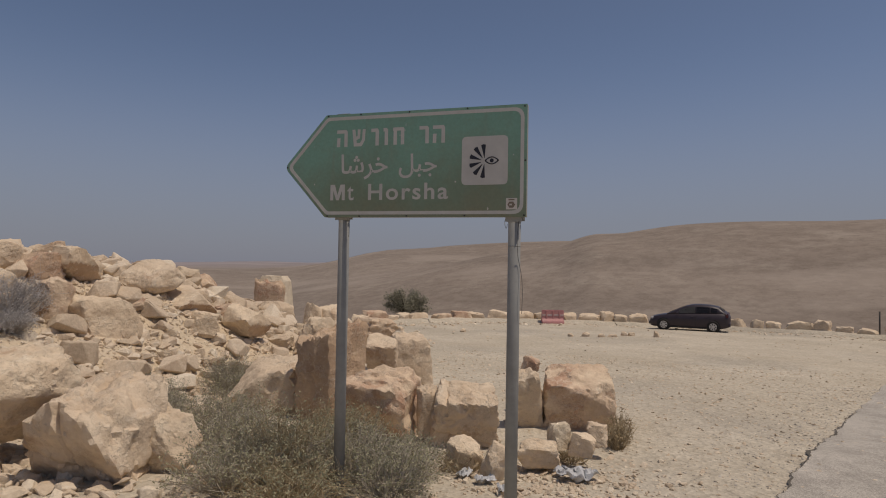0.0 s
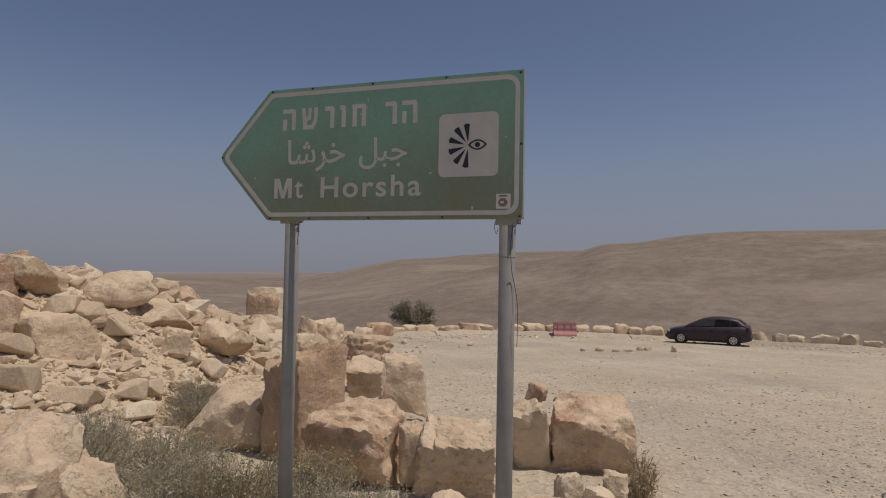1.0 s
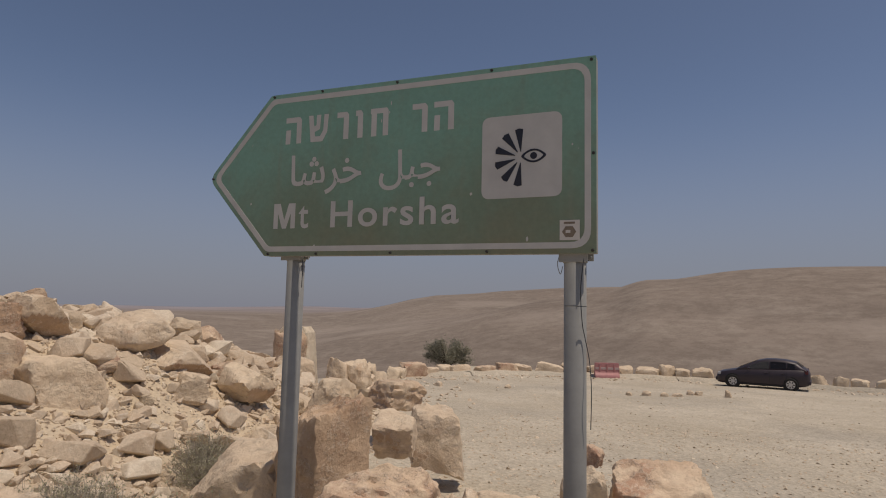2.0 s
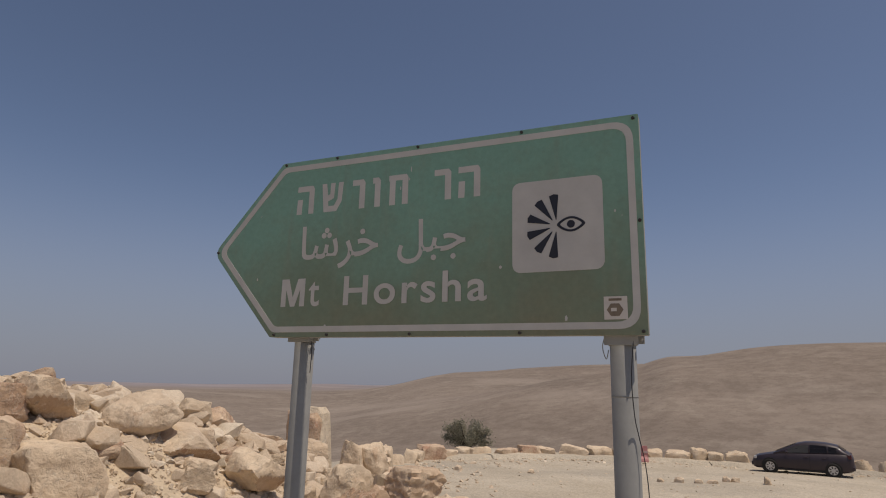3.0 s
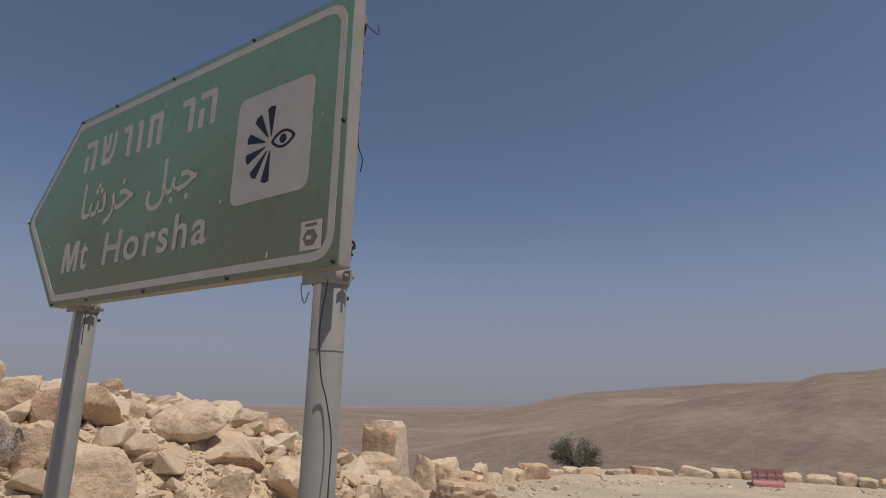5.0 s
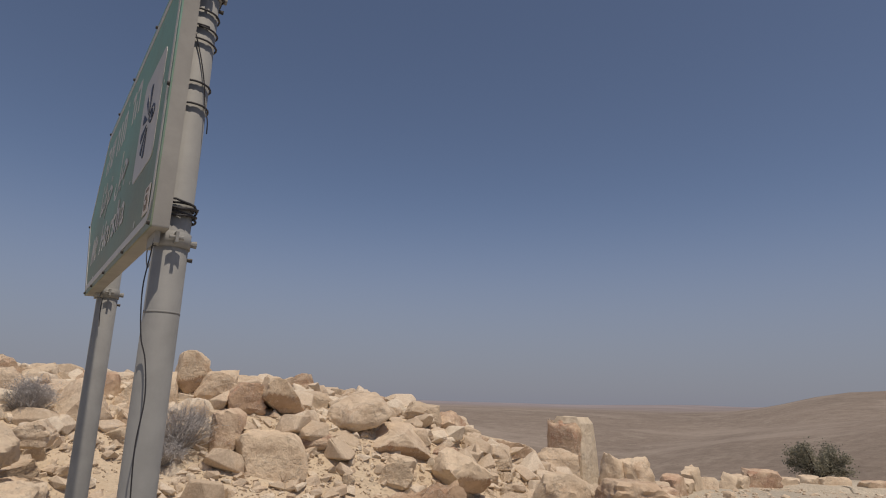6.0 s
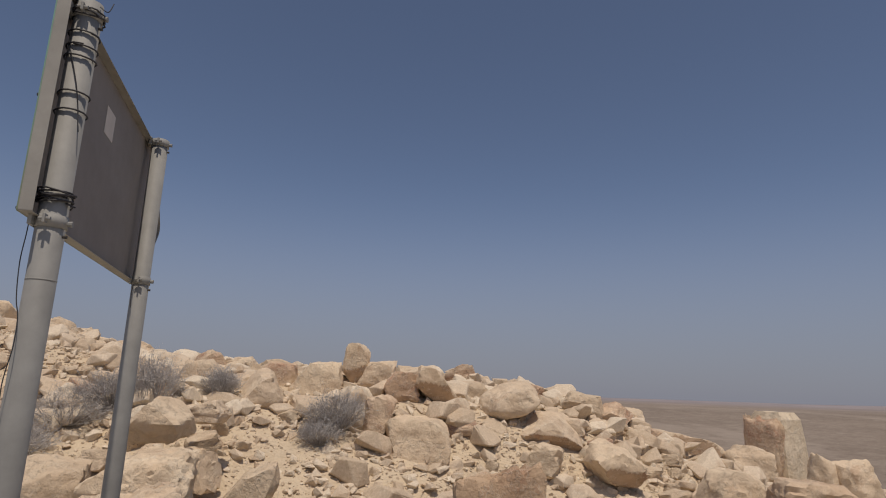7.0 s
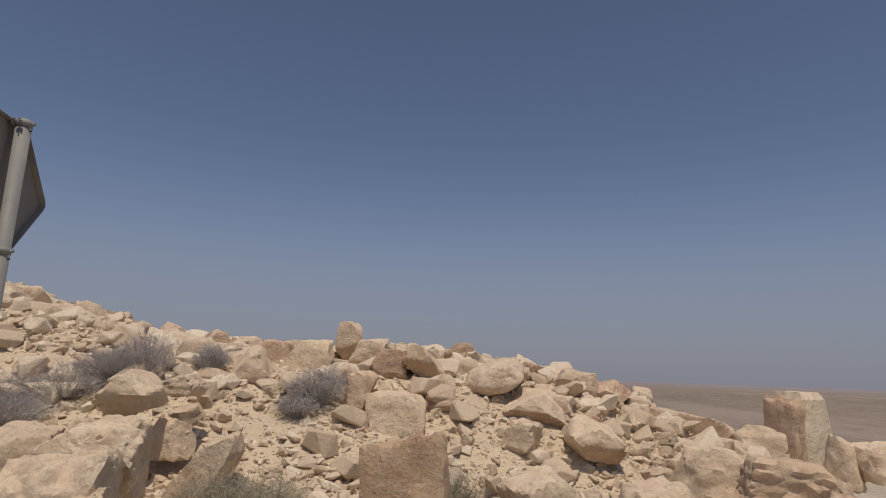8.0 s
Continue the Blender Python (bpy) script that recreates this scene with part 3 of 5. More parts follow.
boulder(-3.10, 8.58, 0.27, 0.80, 0.62, 0.50, 18, "beige limestone block with a ragged brown end", LIMESTONE, 0.7, 4, tip=14, rough=0.9)
boulder(-4.29, 6.68, 0.11, 0.93, 0.71, 0.59, 17, "low flat-topped pale limestone block", LIMESTONE, 0.6, 4, outline=((0.08, 0), (0, 0.25), (0.05, 0.58), (0.35, 0.86), (0.95, 1), (1, 0.1)), under=0.35, slope=14, rough=0.8)
boulder(-1.40, 5.29, -0.08, 0.37, 0.29, 0.23, 17, "rounded pale stone among small rubble", LIMESTONE, 0.4, 4, lean=10)
boulder(-1.09, 5.14, -0.05, 0.26, 0.21, 0.24, 60, "broken pale stone among small rubble", LIMESTONE, 0.4, 4, lean=15)
boulder(-0.80, 5.50, -0.06, 0.44, 0.24, 0.18, 25, "long beige stone among small rubble", LIMESTONE, 0.4, 4, lean=12)
boulder(-0.65, 5.78, 0.02, 0.22, 0.17, 0.18, 40, "small white angular stone", DRESSED, 0.4, 4)
boulder(-0.44, 5.75, -0.02, 0.26, 0.18, 0.15, 12, "small squared beige stone", LIMESTONE, 0.7, 4)
boulder(-0.34, 6.20, -0.04, 0.22, 0.18, 0.16, 17, "small pale angular stone", LIMESTONE, 0.5, 4)
boulder(-4.76, 10.81, 0.30, 0.98, 0.73, 0.48, 82, "dark-faced ragged limestone block at the mound's end", RUSTY, 0.6, 4, lean=8, rough=1.1)
boulder(-5.74, 10.57, 0.28, 1.10, 0.75, 0.46, 82, "weathered beige ledge stone at the mound's end", LIMESTONE, 0.4, 4, rough=1.2)
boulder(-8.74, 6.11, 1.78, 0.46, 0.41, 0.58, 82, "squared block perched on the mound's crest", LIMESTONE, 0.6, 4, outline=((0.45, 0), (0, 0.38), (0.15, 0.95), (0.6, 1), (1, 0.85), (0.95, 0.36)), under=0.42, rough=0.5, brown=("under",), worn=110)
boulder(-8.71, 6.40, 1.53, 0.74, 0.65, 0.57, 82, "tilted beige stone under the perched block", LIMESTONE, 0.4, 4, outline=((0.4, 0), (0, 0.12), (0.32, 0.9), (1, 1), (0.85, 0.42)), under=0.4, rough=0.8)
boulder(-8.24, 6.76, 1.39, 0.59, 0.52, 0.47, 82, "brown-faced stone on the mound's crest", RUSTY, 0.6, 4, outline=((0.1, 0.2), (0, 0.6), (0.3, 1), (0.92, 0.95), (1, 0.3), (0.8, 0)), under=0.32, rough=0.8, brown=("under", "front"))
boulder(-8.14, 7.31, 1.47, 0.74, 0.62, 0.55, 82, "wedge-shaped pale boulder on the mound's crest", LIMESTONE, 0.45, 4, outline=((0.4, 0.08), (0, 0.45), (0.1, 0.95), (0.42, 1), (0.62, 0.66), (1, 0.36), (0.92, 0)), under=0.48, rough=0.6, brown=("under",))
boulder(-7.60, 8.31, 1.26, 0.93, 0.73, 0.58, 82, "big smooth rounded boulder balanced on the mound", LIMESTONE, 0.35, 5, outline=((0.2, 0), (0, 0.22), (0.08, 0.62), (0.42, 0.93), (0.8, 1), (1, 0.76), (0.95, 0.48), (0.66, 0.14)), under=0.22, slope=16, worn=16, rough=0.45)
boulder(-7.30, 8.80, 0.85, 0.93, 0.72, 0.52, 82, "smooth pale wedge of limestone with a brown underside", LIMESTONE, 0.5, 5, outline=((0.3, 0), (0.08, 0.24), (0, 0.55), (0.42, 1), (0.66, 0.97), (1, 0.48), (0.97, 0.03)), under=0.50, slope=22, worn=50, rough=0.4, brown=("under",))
boulder(-7.14, 6.80, 0.58, 0.94, 0.73, 0.88, 75, "big rounded boulder half sunk in loose rubble", LIMESTONE, 0.35, 5, outline=((0.32, 0), (0.1, 0.42), (0, 0.84), (0.12, 1), (0.85, 0.97), (1, 0.8), (0.96, 0.36), (0.62, 0)), under=0.2, worn=34, rough=0.5)
boulder(-8.00, 4.64, 1.28, 0.88, 0.76, 0.67, 82, "large angular boulder with a flat shaded face", LIMESTONE, 0.5, 4, outline=((0.1, 0), (0, 0.2), (0.5, 0.95), (0.72, 1), (1, 0.35), (0.9, 0.12)), under=0.35, slope=12, rough=0.8)
boulder(-8.48, 3.79, 1.41, 0.65, 0.57, 0.63, 82, "pale split boulder on the mound", LIMESTONE, 0.45, 4, outline=((0.1, 0), (0, 0.5), (0.2, 0.95), (0.7, 1), (1, 0.7), (0.85, 0)), rough=1.0, cracks=((20, 0.1),))
boulder(-8.85, 4.94, 1.45, 0.60, 0.53, 0.59, 82, "reddish weathered boulder on the mound", RUSTY, 0.45, 4, outline=((0.3, 0.1), (0, 0.6), (0.2, 1), (0.9, 0.95), (1, 0.4), (0.7, 0)), rough=0.8)
boulder(-8.44, 5.49, 1.40, 0.80, 0.55, 0.70, 82, "leaning slab of beige limestone", LIMESTONE, 0.5, 4, outline=((0.35, 0), (0, 0.35), (0.4, 1), (0.95, 1), (1, 0.6), (0.75, 0.05)), rough=0.8)
boulder(-7.39, 6.33, 1.02, 0.46, 0.36, 0.54, 82, "narrow brown slab leaning on the mound", RUSTY, 0.5, 4, outline=((0, 0), (0.05, 0.9), (0.55, 1), (1, 0.86), (0.7, 0.22), (0.3, 0)), rough=0.8)
boulder(-5.88, 3.70, 0.98, 0.76, 0.58, 0.49, 82, "pointed beige boulder above the huge boulders", LIMESTONE, 0.4, 4, outline=((0.25, 0), (0, 0.22), (0.5, 1), (1, 0.52), (0.92, 0.1), (0.7, 0)), under=0.42, slope=10, rough=0.8)
boulder(-6.44, 4.08, 1.04, 0.65, 0.51, 0.29, 82, "low angular stone beside a pointed boulder", LIMESTONE, 0.4, 4, outline=((0.1, 0), (0, 0.3), (0.6, 0.85), (0.8, 1), (1, 0.4), (0.9, 0)), rough=0.9)
boulder(-4.93, 3.87, 0.49, 0.95, 0.75, 0.60, 75, "massive flat-topped limestone block", LIMESTONE, 0.6, 5, outline=((0.02, 0), (0, 0.7), (0.3, 0.95), (0.9, 1), (1, 0.85), (0.95, 0)), under=0.55, slope=8, rough=0.9)
boulder(-5.36, 2.90, 0.36, 0.85, 0.65, 0.61, 82, "massive pale block with a deep crack beside it", LIMESTONE, 0.6, 5, outline=((0, 0), (0, 0.8), (0.5, 1), (0.97, 0.95), (1, 0.5), (0.9, 0)), under=0.45, slope=14, rough=0.7)
boulder(-5.75, 4.64, 0.30, 0.77, 0.52, 0.55, 82, "triangular stone leaning on the mound's foot", LIMESTONE, 0.4, 4, outline=((0.1, 0), (0, 0.15), (0.55, 0.85), (0.95, 1), (1, 0.7), (0.6, 0)), rough=0.7)
boulder(-6.29, 4.13, 0.49, 0.53, 0.41, 0.39, 82, "angular beige stone at the mound's foot", LIMESTONE, 0.4, 4)
boulder(-9.85, 2.19, 1.55, 0.91, 0.71, 0.51, 82, "long flat slab high on the mound", LIMESTONE, 0.5, 4, outline=((0.1, 0.1), (0, 0.3), (0.2, 0.7), (0.55, 1), (1, 0.6), (0.95, 0.25)), under=0.3, rough=0.7)
boulder(-11.29, -0.03, 2.43, 0.57, 0.50, 0.54, 82, "upright square stone on the mound's skyline", LIMESTONE, 0.6, 4, outline=((0, 0), (0, 0.85), (0.2, 1), (0.75, 0.98), (1, 0.75), (0.75, 0.05)), rough=0.6)
boulder(-10.91, 0.69, 1.92, 0.79, 0.70, 0.56, 82, "large broken stone high on the mound", LIMESTONE, 0.45, 4, outline=((0, 0.1), (0.25, 0.85), (0.9, 1), (1, 0.4), (0.85, 0)), under=0.3, rough=0.8)
boulder(-9.33, 1.12, 1.26, 0.68, 0.60, 0.44, 82, "flat beige stone on the mound", LIMESTONE, 0.45, 4)
boulder(-9.12, 1.80, 1.26, 0.76, 0.67, 0.57, 82, "sloping beige boulder on the mound", LIMESTONE, 0.45, 4)
boulder(-8.27, 1.31, 0.97, 0.61, 0.54, 0.46, 82, "smooth boulder above grey thorn bushes", LIMESTONE, 0.4, 4)
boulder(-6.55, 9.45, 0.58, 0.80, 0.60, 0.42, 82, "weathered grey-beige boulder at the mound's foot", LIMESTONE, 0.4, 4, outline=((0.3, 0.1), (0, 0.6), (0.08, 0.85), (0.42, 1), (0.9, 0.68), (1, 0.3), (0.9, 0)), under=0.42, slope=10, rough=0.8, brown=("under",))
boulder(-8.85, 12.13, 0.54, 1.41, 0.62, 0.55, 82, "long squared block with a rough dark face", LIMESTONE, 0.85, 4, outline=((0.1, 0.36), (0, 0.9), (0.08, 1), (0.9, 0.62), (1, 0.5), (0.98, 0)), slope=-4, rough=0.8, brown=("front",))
boulder(-9.15, 10.71, 1.00, 0.66, 0.58, 0.40, 82, "jagged stone on the mound's far shoulder", LIMESTONE, 0.4, 4)
boulder(-9.22, 10.35, 1.21, 0.35, 0.31, 0.28, 82, "small stone on the mound's far shoulder", LIMESTONE, 0.4, 4)
boulder(-9.67, 11.63, 0.96, 0.53, 0.47, 0.40, 82, "broken stone on the mound's far shoulder", LIMESTONE, 0.4, 4)
boulder(-7.91, 14.31, 0.15, 0.63, 0.56, 0.70, 82, "pale broken block beside the stone pillar", LIMESTONE, 0.5, 4)
boulder(-7.63, 14.67, 0.18, 0.82, 0.71, 0.54, 82, "pale rounded block beside the stone pillar", LIMESTONE, 0.45, 4)
boulder(-8.30, 13.05, 0.39, 0.90, 0.79, 0.40, 82, "flat pale stone by the pillar's foot", LIMESTONE, 0.45, 4)

# ---- the road sign ----
SIGN_Y = 4.115
sign = tagged(new("road_sign"), "faded green arrow-shaped direction sign on two galvanised posts", "road sign")
sign.location = (-1.45, 4.2, height(-1.45, 4.2))
SIGN_AT = Matrix.Translation(-Vector(sign.location))


def sign_part(name, bm, mat, label="", under=None):
    """A part of the sign, given in world metres."""
    bm.transform(SIGN_AT)
    return part(name, bm, mat, under or sign, label)


def rounded(points, radii, steps=6):
    """An outline with its corners rounded."""
    out = []
    m = len(points)
    for i, (p, r) in enumerate(zip(points, radii)):
        p, a, b = Vector(p), Vector(points[i - 1]), Vector(points[(i + 1) % m])
        u, w = (a - p).normalized(), (b - p).normalized()
        for k in range(steps + 1):
            t = k / steps
            out.append(tuple((p + u * r * (1 - t) ** 2 + w * r * t ** 2)))
    return out


def arrow(inset, r_right, r_left):
    i = inset
    pts = [(-2.56 + 1.36 * i, 2.263), (-2.212 + 0.45 * i, 1.882 + i), (-0.700 - i, 1.876 + i), (-0.700 - i, 2.644 - i), (-2.212 + 0.45 * i, 2.648 - i)]
    return rounded(pts, (max(0.05 - i * 0.3, 0.02), r_left, r_right, r_right, r_left))


panel = sign_part("panel", prism_bm(arrow(0.0, 0.006, 0.01), SIGN_Y, SIGN_Y + 0.004), SIGN_GREEN, "faded green reflective sheet")
sign_part("flange", ring_bm(arrow(0.0005, 0.006, 0.01), arrow(0.003, 0.006, 0.01), SIGN_Y + 0.004, SIGN_Y + 0.044), SHEET_EDGE, "dusty folded sheet edge")
sign_part("backing", prism_bm(arrow(0.004, 0.006, 0.01), SIGN_Y + 0.006, SIGN_Y + 0.009), GALV_DARK, "dull grey sheet back")
sign_part("border", ring_bm(arrow(0.020, 0.075, 0.02), arrow(0.044, 0.055, 0.02), SIGN_Y - 0.0015, SIGN_Y - 0.0002), SIGN_WHITE, "faded white border line", panel)
plate = sign_part("pictogram_plate", prism_bm(rounded([(-1.156, 2.100), (-0.830, 2.100), (-0.830, 2.437), (-1.156, 2.437)], [0.035] * 4), SIGN_Y - 0.0016, SIGN_Y - 0.0002), SIGN_WHITE, "faded white rounded square", panel)
FAN = Vector((-0.992, 2.263))
for a, w, lo, hi in ((95, 8.5, 0.022, 0.114), (126, 8.5, 0.026, 0.114), (161, 8.5, 0.026, 0.108), (196, 8.5, 0.026, 0.108), (231, 8.5, 0.026, 0.112), (263, 8.5, 0.022, 0.114)):
    ray = []
    for s, dist in ((-0.35, lo), (-1, hi), (0, hi + 0.004), (1, hi), (0.35, lo)):
        ang = radians(a + s * w)
        ray.append((FAN.x + math.cos(ang) * dist, FAN.y + math.sin(ang) * dist))
    sign_part("fan_blade", prism_bm(ray, SIGN_Y - 0.003, SIGN_Y - 0.0018), SIGN_BLACK, "black wedge", plate)
lens, lens_in = [], []
for k in range(24):
    t = 2 * math.pi * k / 24
    c, s = math.cos(t), math.sin(t)
    lens.append((-0.942 + 0.050 * c, 2.266 + 0.028 * s * (1 - 0.45 * abs(c) ** 2)))
    lens_in.append((-0.942 + 0.038 * c, 2.266 + 0.020 * s * (1 - 0.45 * abs(c) ** 2)))
sign_part("eye_outline", ring_bm(lens, lens_in, SIGN_Y - 0.003, SIGN_Y - 0.0018), SIGN_BLACK, "black eye outline", plate)
sign_part("pupil", prism_bm([(-0.942 + 0.014 * math.cos(k * math.pi / 8), 2.266 + 0.014 * math.sin(k * math.pi / 8)) for k in range(16)], SIGN_Y - 0.003, SIGN_Y - 0.0018), SIGN_BLACK, "black dot", plate)


def lettering(text, x0, x1, z0, z1, label, weight=0.0, spread=1.0):
    """Raised film letters that fill a rectangle of the panel; letters that touch lie one on another."""
    cu = bpy.data.curves.new("lettering", "FONT")
    cu.body, cu.extrude, cu.offset, cu.space_character = text, 0.0006, weight, spread
    tmp = new("lettering", cu)
    me = bpy.data.meshes.new_from_object(tmp.evaluated_get(bpy.context.evaluated_depsgraph_get()))
    bpy.data.objects.remove(tmp)
    bm = bmesh.new()
    bm.from_mesh(me)
    bm.verts.ensure_lookup_table()
    lo = Vector([min(v.co[i] for v in bm.verts) for i in range(3)])
    hi = Vector([max(v.co[i] for v in bm.verts) for i in range(3)])
    seen, piece = set(), 0
    for start in sorted(bm.verts, key=lambda v: v.co.x):
        if start.index in seen:
            continue
        stack = [start]
        seen.add(start.index)
        while stack:
            v = stack.pop()
            c = v.co.copy()
            v.co = (x0 + (c.x - lo.x) / (hi.x - lo.x) * (x1 - x0), SIGN_Y - 0.0004 - 0.0003 * (c.z > 0) - 0.0004 * (piece % 7), z0 + (c.y - lo.y) / (hi.y - lo.y) * (z1 - z0))
            for e in v.link_edges:
                w = e.other_vert(v)
                if w.index not in seen:
                    seen.add(w.index)
                    stack.append(w)
        piece += 1
    bmesh.ops.recalc_face_normals(bm, faces=bm.faces[:])
    return sign_part("lettering", bm, SIGN_WHITE, label, panel)


def big_m(x0, x1, z0, z1):
    """A plain bold capital M."""
    w, s = x1 - x0, 0.024
    mid = (x0 + x1) / 2
    pts = [(x0, z0), (x0 + s, z0), (x0 + s, z1 - 0.045), (mid - s * 0.45, z0), (mid + s * 0.45, z0), (x1 - s, z1 - 0.045), (x1 - s, z0), (x1, z0), (x1, z1), (x1 - s * 1.5, z1), (mid, z0 + 0.038), (x0 + s * 1.5, z1), (x0, z1)]
    return sign_part("lettering", prism_bm(pts, SIGN_Y - 0.0009, SIGN_Y - 0.0004), SIGN_WHITE, "faded white Latin letter", panel)


big_m(-2.168, -2.050, 2.008, 2.124)
lettering("t", -2.030, -1.978, 2.006, 2.110, "faded white Latin letter", 0.012)
lettering("Horsha", -1.862, -1.252, 2.005, 2.124, "faded white Latin letters", 0.016, 1.16)
HEB = "faded white Hebrew letter"


def hebrew(kind, x0, x1, z0=2.404, z1=2.529, s=0.026):
    """One block letter of film, its strokes s wide."""
    u, h = x1 - x0, z1 - z0
    if kind == "shin":
        pts = [(0, 1), (0.22, 1), (0.29, 0.58), (0.40, 0.62), (0.41, 1), (0.62, 1), (0.58, 0.46), (0.32, 0.37), (0.34, 0.20), (0.60, 0.20), (0.75, 0.42), (0.78, 1), (1, 1), (0.95, 0.34), (0.72, 0.0), (0.13, 0.0)]
        shapes = [[(x0 + a * u, z0 + c * h) for a, c in pts]]
    elif kind == "het":
        shapes = [[(x0 - 0.004, z1), (x1 - 0.008, z1), (x1, z1 - 0.012), (x1, z0), (x1 - s, z0), (x1 - s, z1 - s * 0.9), (x0 + s, z1 - s * 0.9), (x0 + s, z0), (x0, z0), (x0, z1 - s * 0.9), (x0 - 0.004, z1 - s * 0.9)]]
    else:
        shapes = [[(x0, z1), (x1 - 0.010, z1), (x1, z1 - 0.014), (x1, z0), (x1 - s, z0), (x1 - s, z1 - s * 0.95), (x0, z1 - s * 0.95)]]
        if kind == "he":
            shapes.append([(x0 + 0.002, z0 + 0.066), (x0 + 0.002 + s, z0 + 0.066), (x0 + s, z0), (x0, z0)])
    for pts in shapes:
        sign_part("lettering", prism_bm(pts, SIGN_Y - 0.0009, SIGN_Y - 0.0004), SIGN_WHITE, HEB, panel)


for kind, x0, x1 in (("he", -2.122, -2.036), ("shin", -1.998, -1.892), ("resh", -1.846, -1.786), ("vav", -1.750, -1.714), ("het", -1.671, -1.588), ("resh", -1.473, -1.402), ("he", -1.372, -1.282)):
    hebrew(kind, x0, x1)
lettering("\ufe8e\ufeb7\ufeae\ufea7", -2.083, -1.712, 2.158, 2.348, "faded white Arabic letters", 0.010)
lettering("\ufede\ufe92\ufe9f", -1.625, -1.338, 2.160, 2.335, "faded white Arabic letters", 0.010)
sticker = sign_part("sticker", prism_bm([(-0.838, 1.928), (-0.762, 1.928), (-0.762, 2.005), (-0.838, 2.005)], SIGN_Y - 0.0028, SIGN_Y - 0.0018), STICKER, "worn square paper sticker", panel)
sign_part("sticker_print", prism_bm([(-0.802 + 0.027 * math.cos(k * math.pi / 3), 1.960 + 0.024 * math.sin(k * math.pi / 3)) for k in range(6)], SIGN_Y - 0.0038, SIGN_Y - 0.003), STICKER_BROWN, "brown printed hexagon", sticker)
sign_part("sticker_print", prism_bm([(-0.822, 1.990), (-0.780, 1.990), (-0.780, 1.998), (-0.822, 1.998)], SIGN_Y - 0.0038, SIGN_Y - 0.003), STICKER_BROWN, "small printed bar", sticker)
sign_part("sticker_print", prism_bm([(-0.815, 1.955), (-0.797, 1.955), (-0.797, 1.966), (-0.815, 1.966)], SIGN_Y - 0.0045, SIGN_Y - 0.004), STICKER, "small pale print", sticker)
sign_part("patch", prism_bm([(-1.48, 2.40), (-1.35, 2.40), (-1.35, 2.52), (-1.48, 2.52)], SIGN_Y + 0.0095, SIGN_Y + 0.0105), STICKER, "pale square label on the back", panel)


for x, z, w, h, tilt in ((-1.575, 2.545, 0.004, 0.022, 8), (-1.582, 2.505, 0.006, 0.012, -20), (-1.20, 2.125, 0.012, 0.012, 40), (-0.965, 1.935, 0.010, 0.020, 25), (-1.94, 1.925, 0.010, 0.012, 10), (-1.62, 2.470, 0.005, 0.016, 0), (-0.735, 2.52, 0.006, 0.030, -15), (-0.752, 2.585, 0.005, 0.018, 30), (-2.30, 2.13, 0.007, 0.012, 35), (-0.79, 2.30, 0.006, 0.010, 0), (-1.47, 1.905, 0.016, 0.006, 5)):
    c, k = math.cos(radians(tilt)), math.sin(radians(tilt))
    scuff = [(x + (a * c - b * k) * w / 2, z + (a * k + b * c) * h / 2) for a, b in ((-1, -0.6), (0.2, -1), (1, -0.3), (0.7, 0.8), (-0.3, 1), (-0.9, 0.4))]
    sign_part("scuff", prism_bm(scuff, SIGN_Y - 0.0030, SIGN_Y - 0.0024), SIGN_WHITE, "pale scuff in the green film", panel)


def disc(x, y, z, r, deep):
    bm = bmesh.new()
    bmesh.ops.create_cone(bm, cap_ends=True, segments=10, radius1=r, radius2=r * 0.75, depth=deep, matrix=Matrix.Translation((x, y, z)) @ Matrix.Rotation(radians(90), 4, "X"))
    return bm


for bx, bz in ((-2.195, 2.638), (-1.93, 2.639), (-1.55, 2.637), (-1.12, 2.636), (-0.718, 2.630), (-0.711, 2.26), (-0.715, 1.888), (-1.13, 1.888), (-1.56, 1.889), (-1.93, 1.890), (-2.19, 1.892), (-2.535, 2.263)):
    sign_part("rivet", disc(bx, SIGN_Y - 0.003, bz, 0.0065, 0.007), BOLT, "", panel)


def post(x, radius, top, collars, gap):
    """A round galvanised post behind the panel with its clamps."""
    yy = SIGN_Y + gap + radius
    foot = height(x, yy) - 0.25
    stem = sign_part("post", tube_bm([(x, yy, foot), (x, yy, 0.9), (x, yy, top)], radius, 28), GALV, "grey galvanised steel post")
    for z in collars:
        bm = tube_bm([(x, yy, z - 0.02), (x, yy, z + 0.02)], radius + 0.004, 28)
        sign_part("clamp", bm, GALV, "steel clamp band", stem)
        sign_part("clamp_ear", box_bm(x - radius - 0.012, x + radius + 0.012, yy - radius - 0.006, yy - radius + 0.006, z - 0.02, z + 0.02, 0.002), GALV, "", stem)
        sign_part("clamp_bolt", disc(x, yy + radius + 0.008, z, 0.010, 0.022), GALV, "", stem)
        sign_part("clamp_plate", box_bm(x + radius, x + radius + 0.028, yy - 0.004, yy + 0.004, z - 0.014, z + 0.014, 0.001), GALV, "", stem)
        sign_part("clamp_bolt", disc(x + radius + 0.018, yy, z, 0.006, 0.034), GALV, "bolt through the clamp", stem)
        sign_part("clamp_bolt", disc(x + 0.01, yy + radius + 0.004, z - 0.045, 0.006, 0.014), BOLT, "", stem)
    return stem, yy


stem_a, ya = post(-0.791, 0.043, 2.646, (1.866, 2.600), 0.026)
stem_b, yb = post(-2.088, 0.041, 2.662, (1.885, 2.640), 0.036)
sign_part("seam", tube_bm([(-0.791, ya, 1.677), (-0.791, ya, 1.683)], 0.0434, 28), GALV, "thin welded seam round the tube", stem_a)


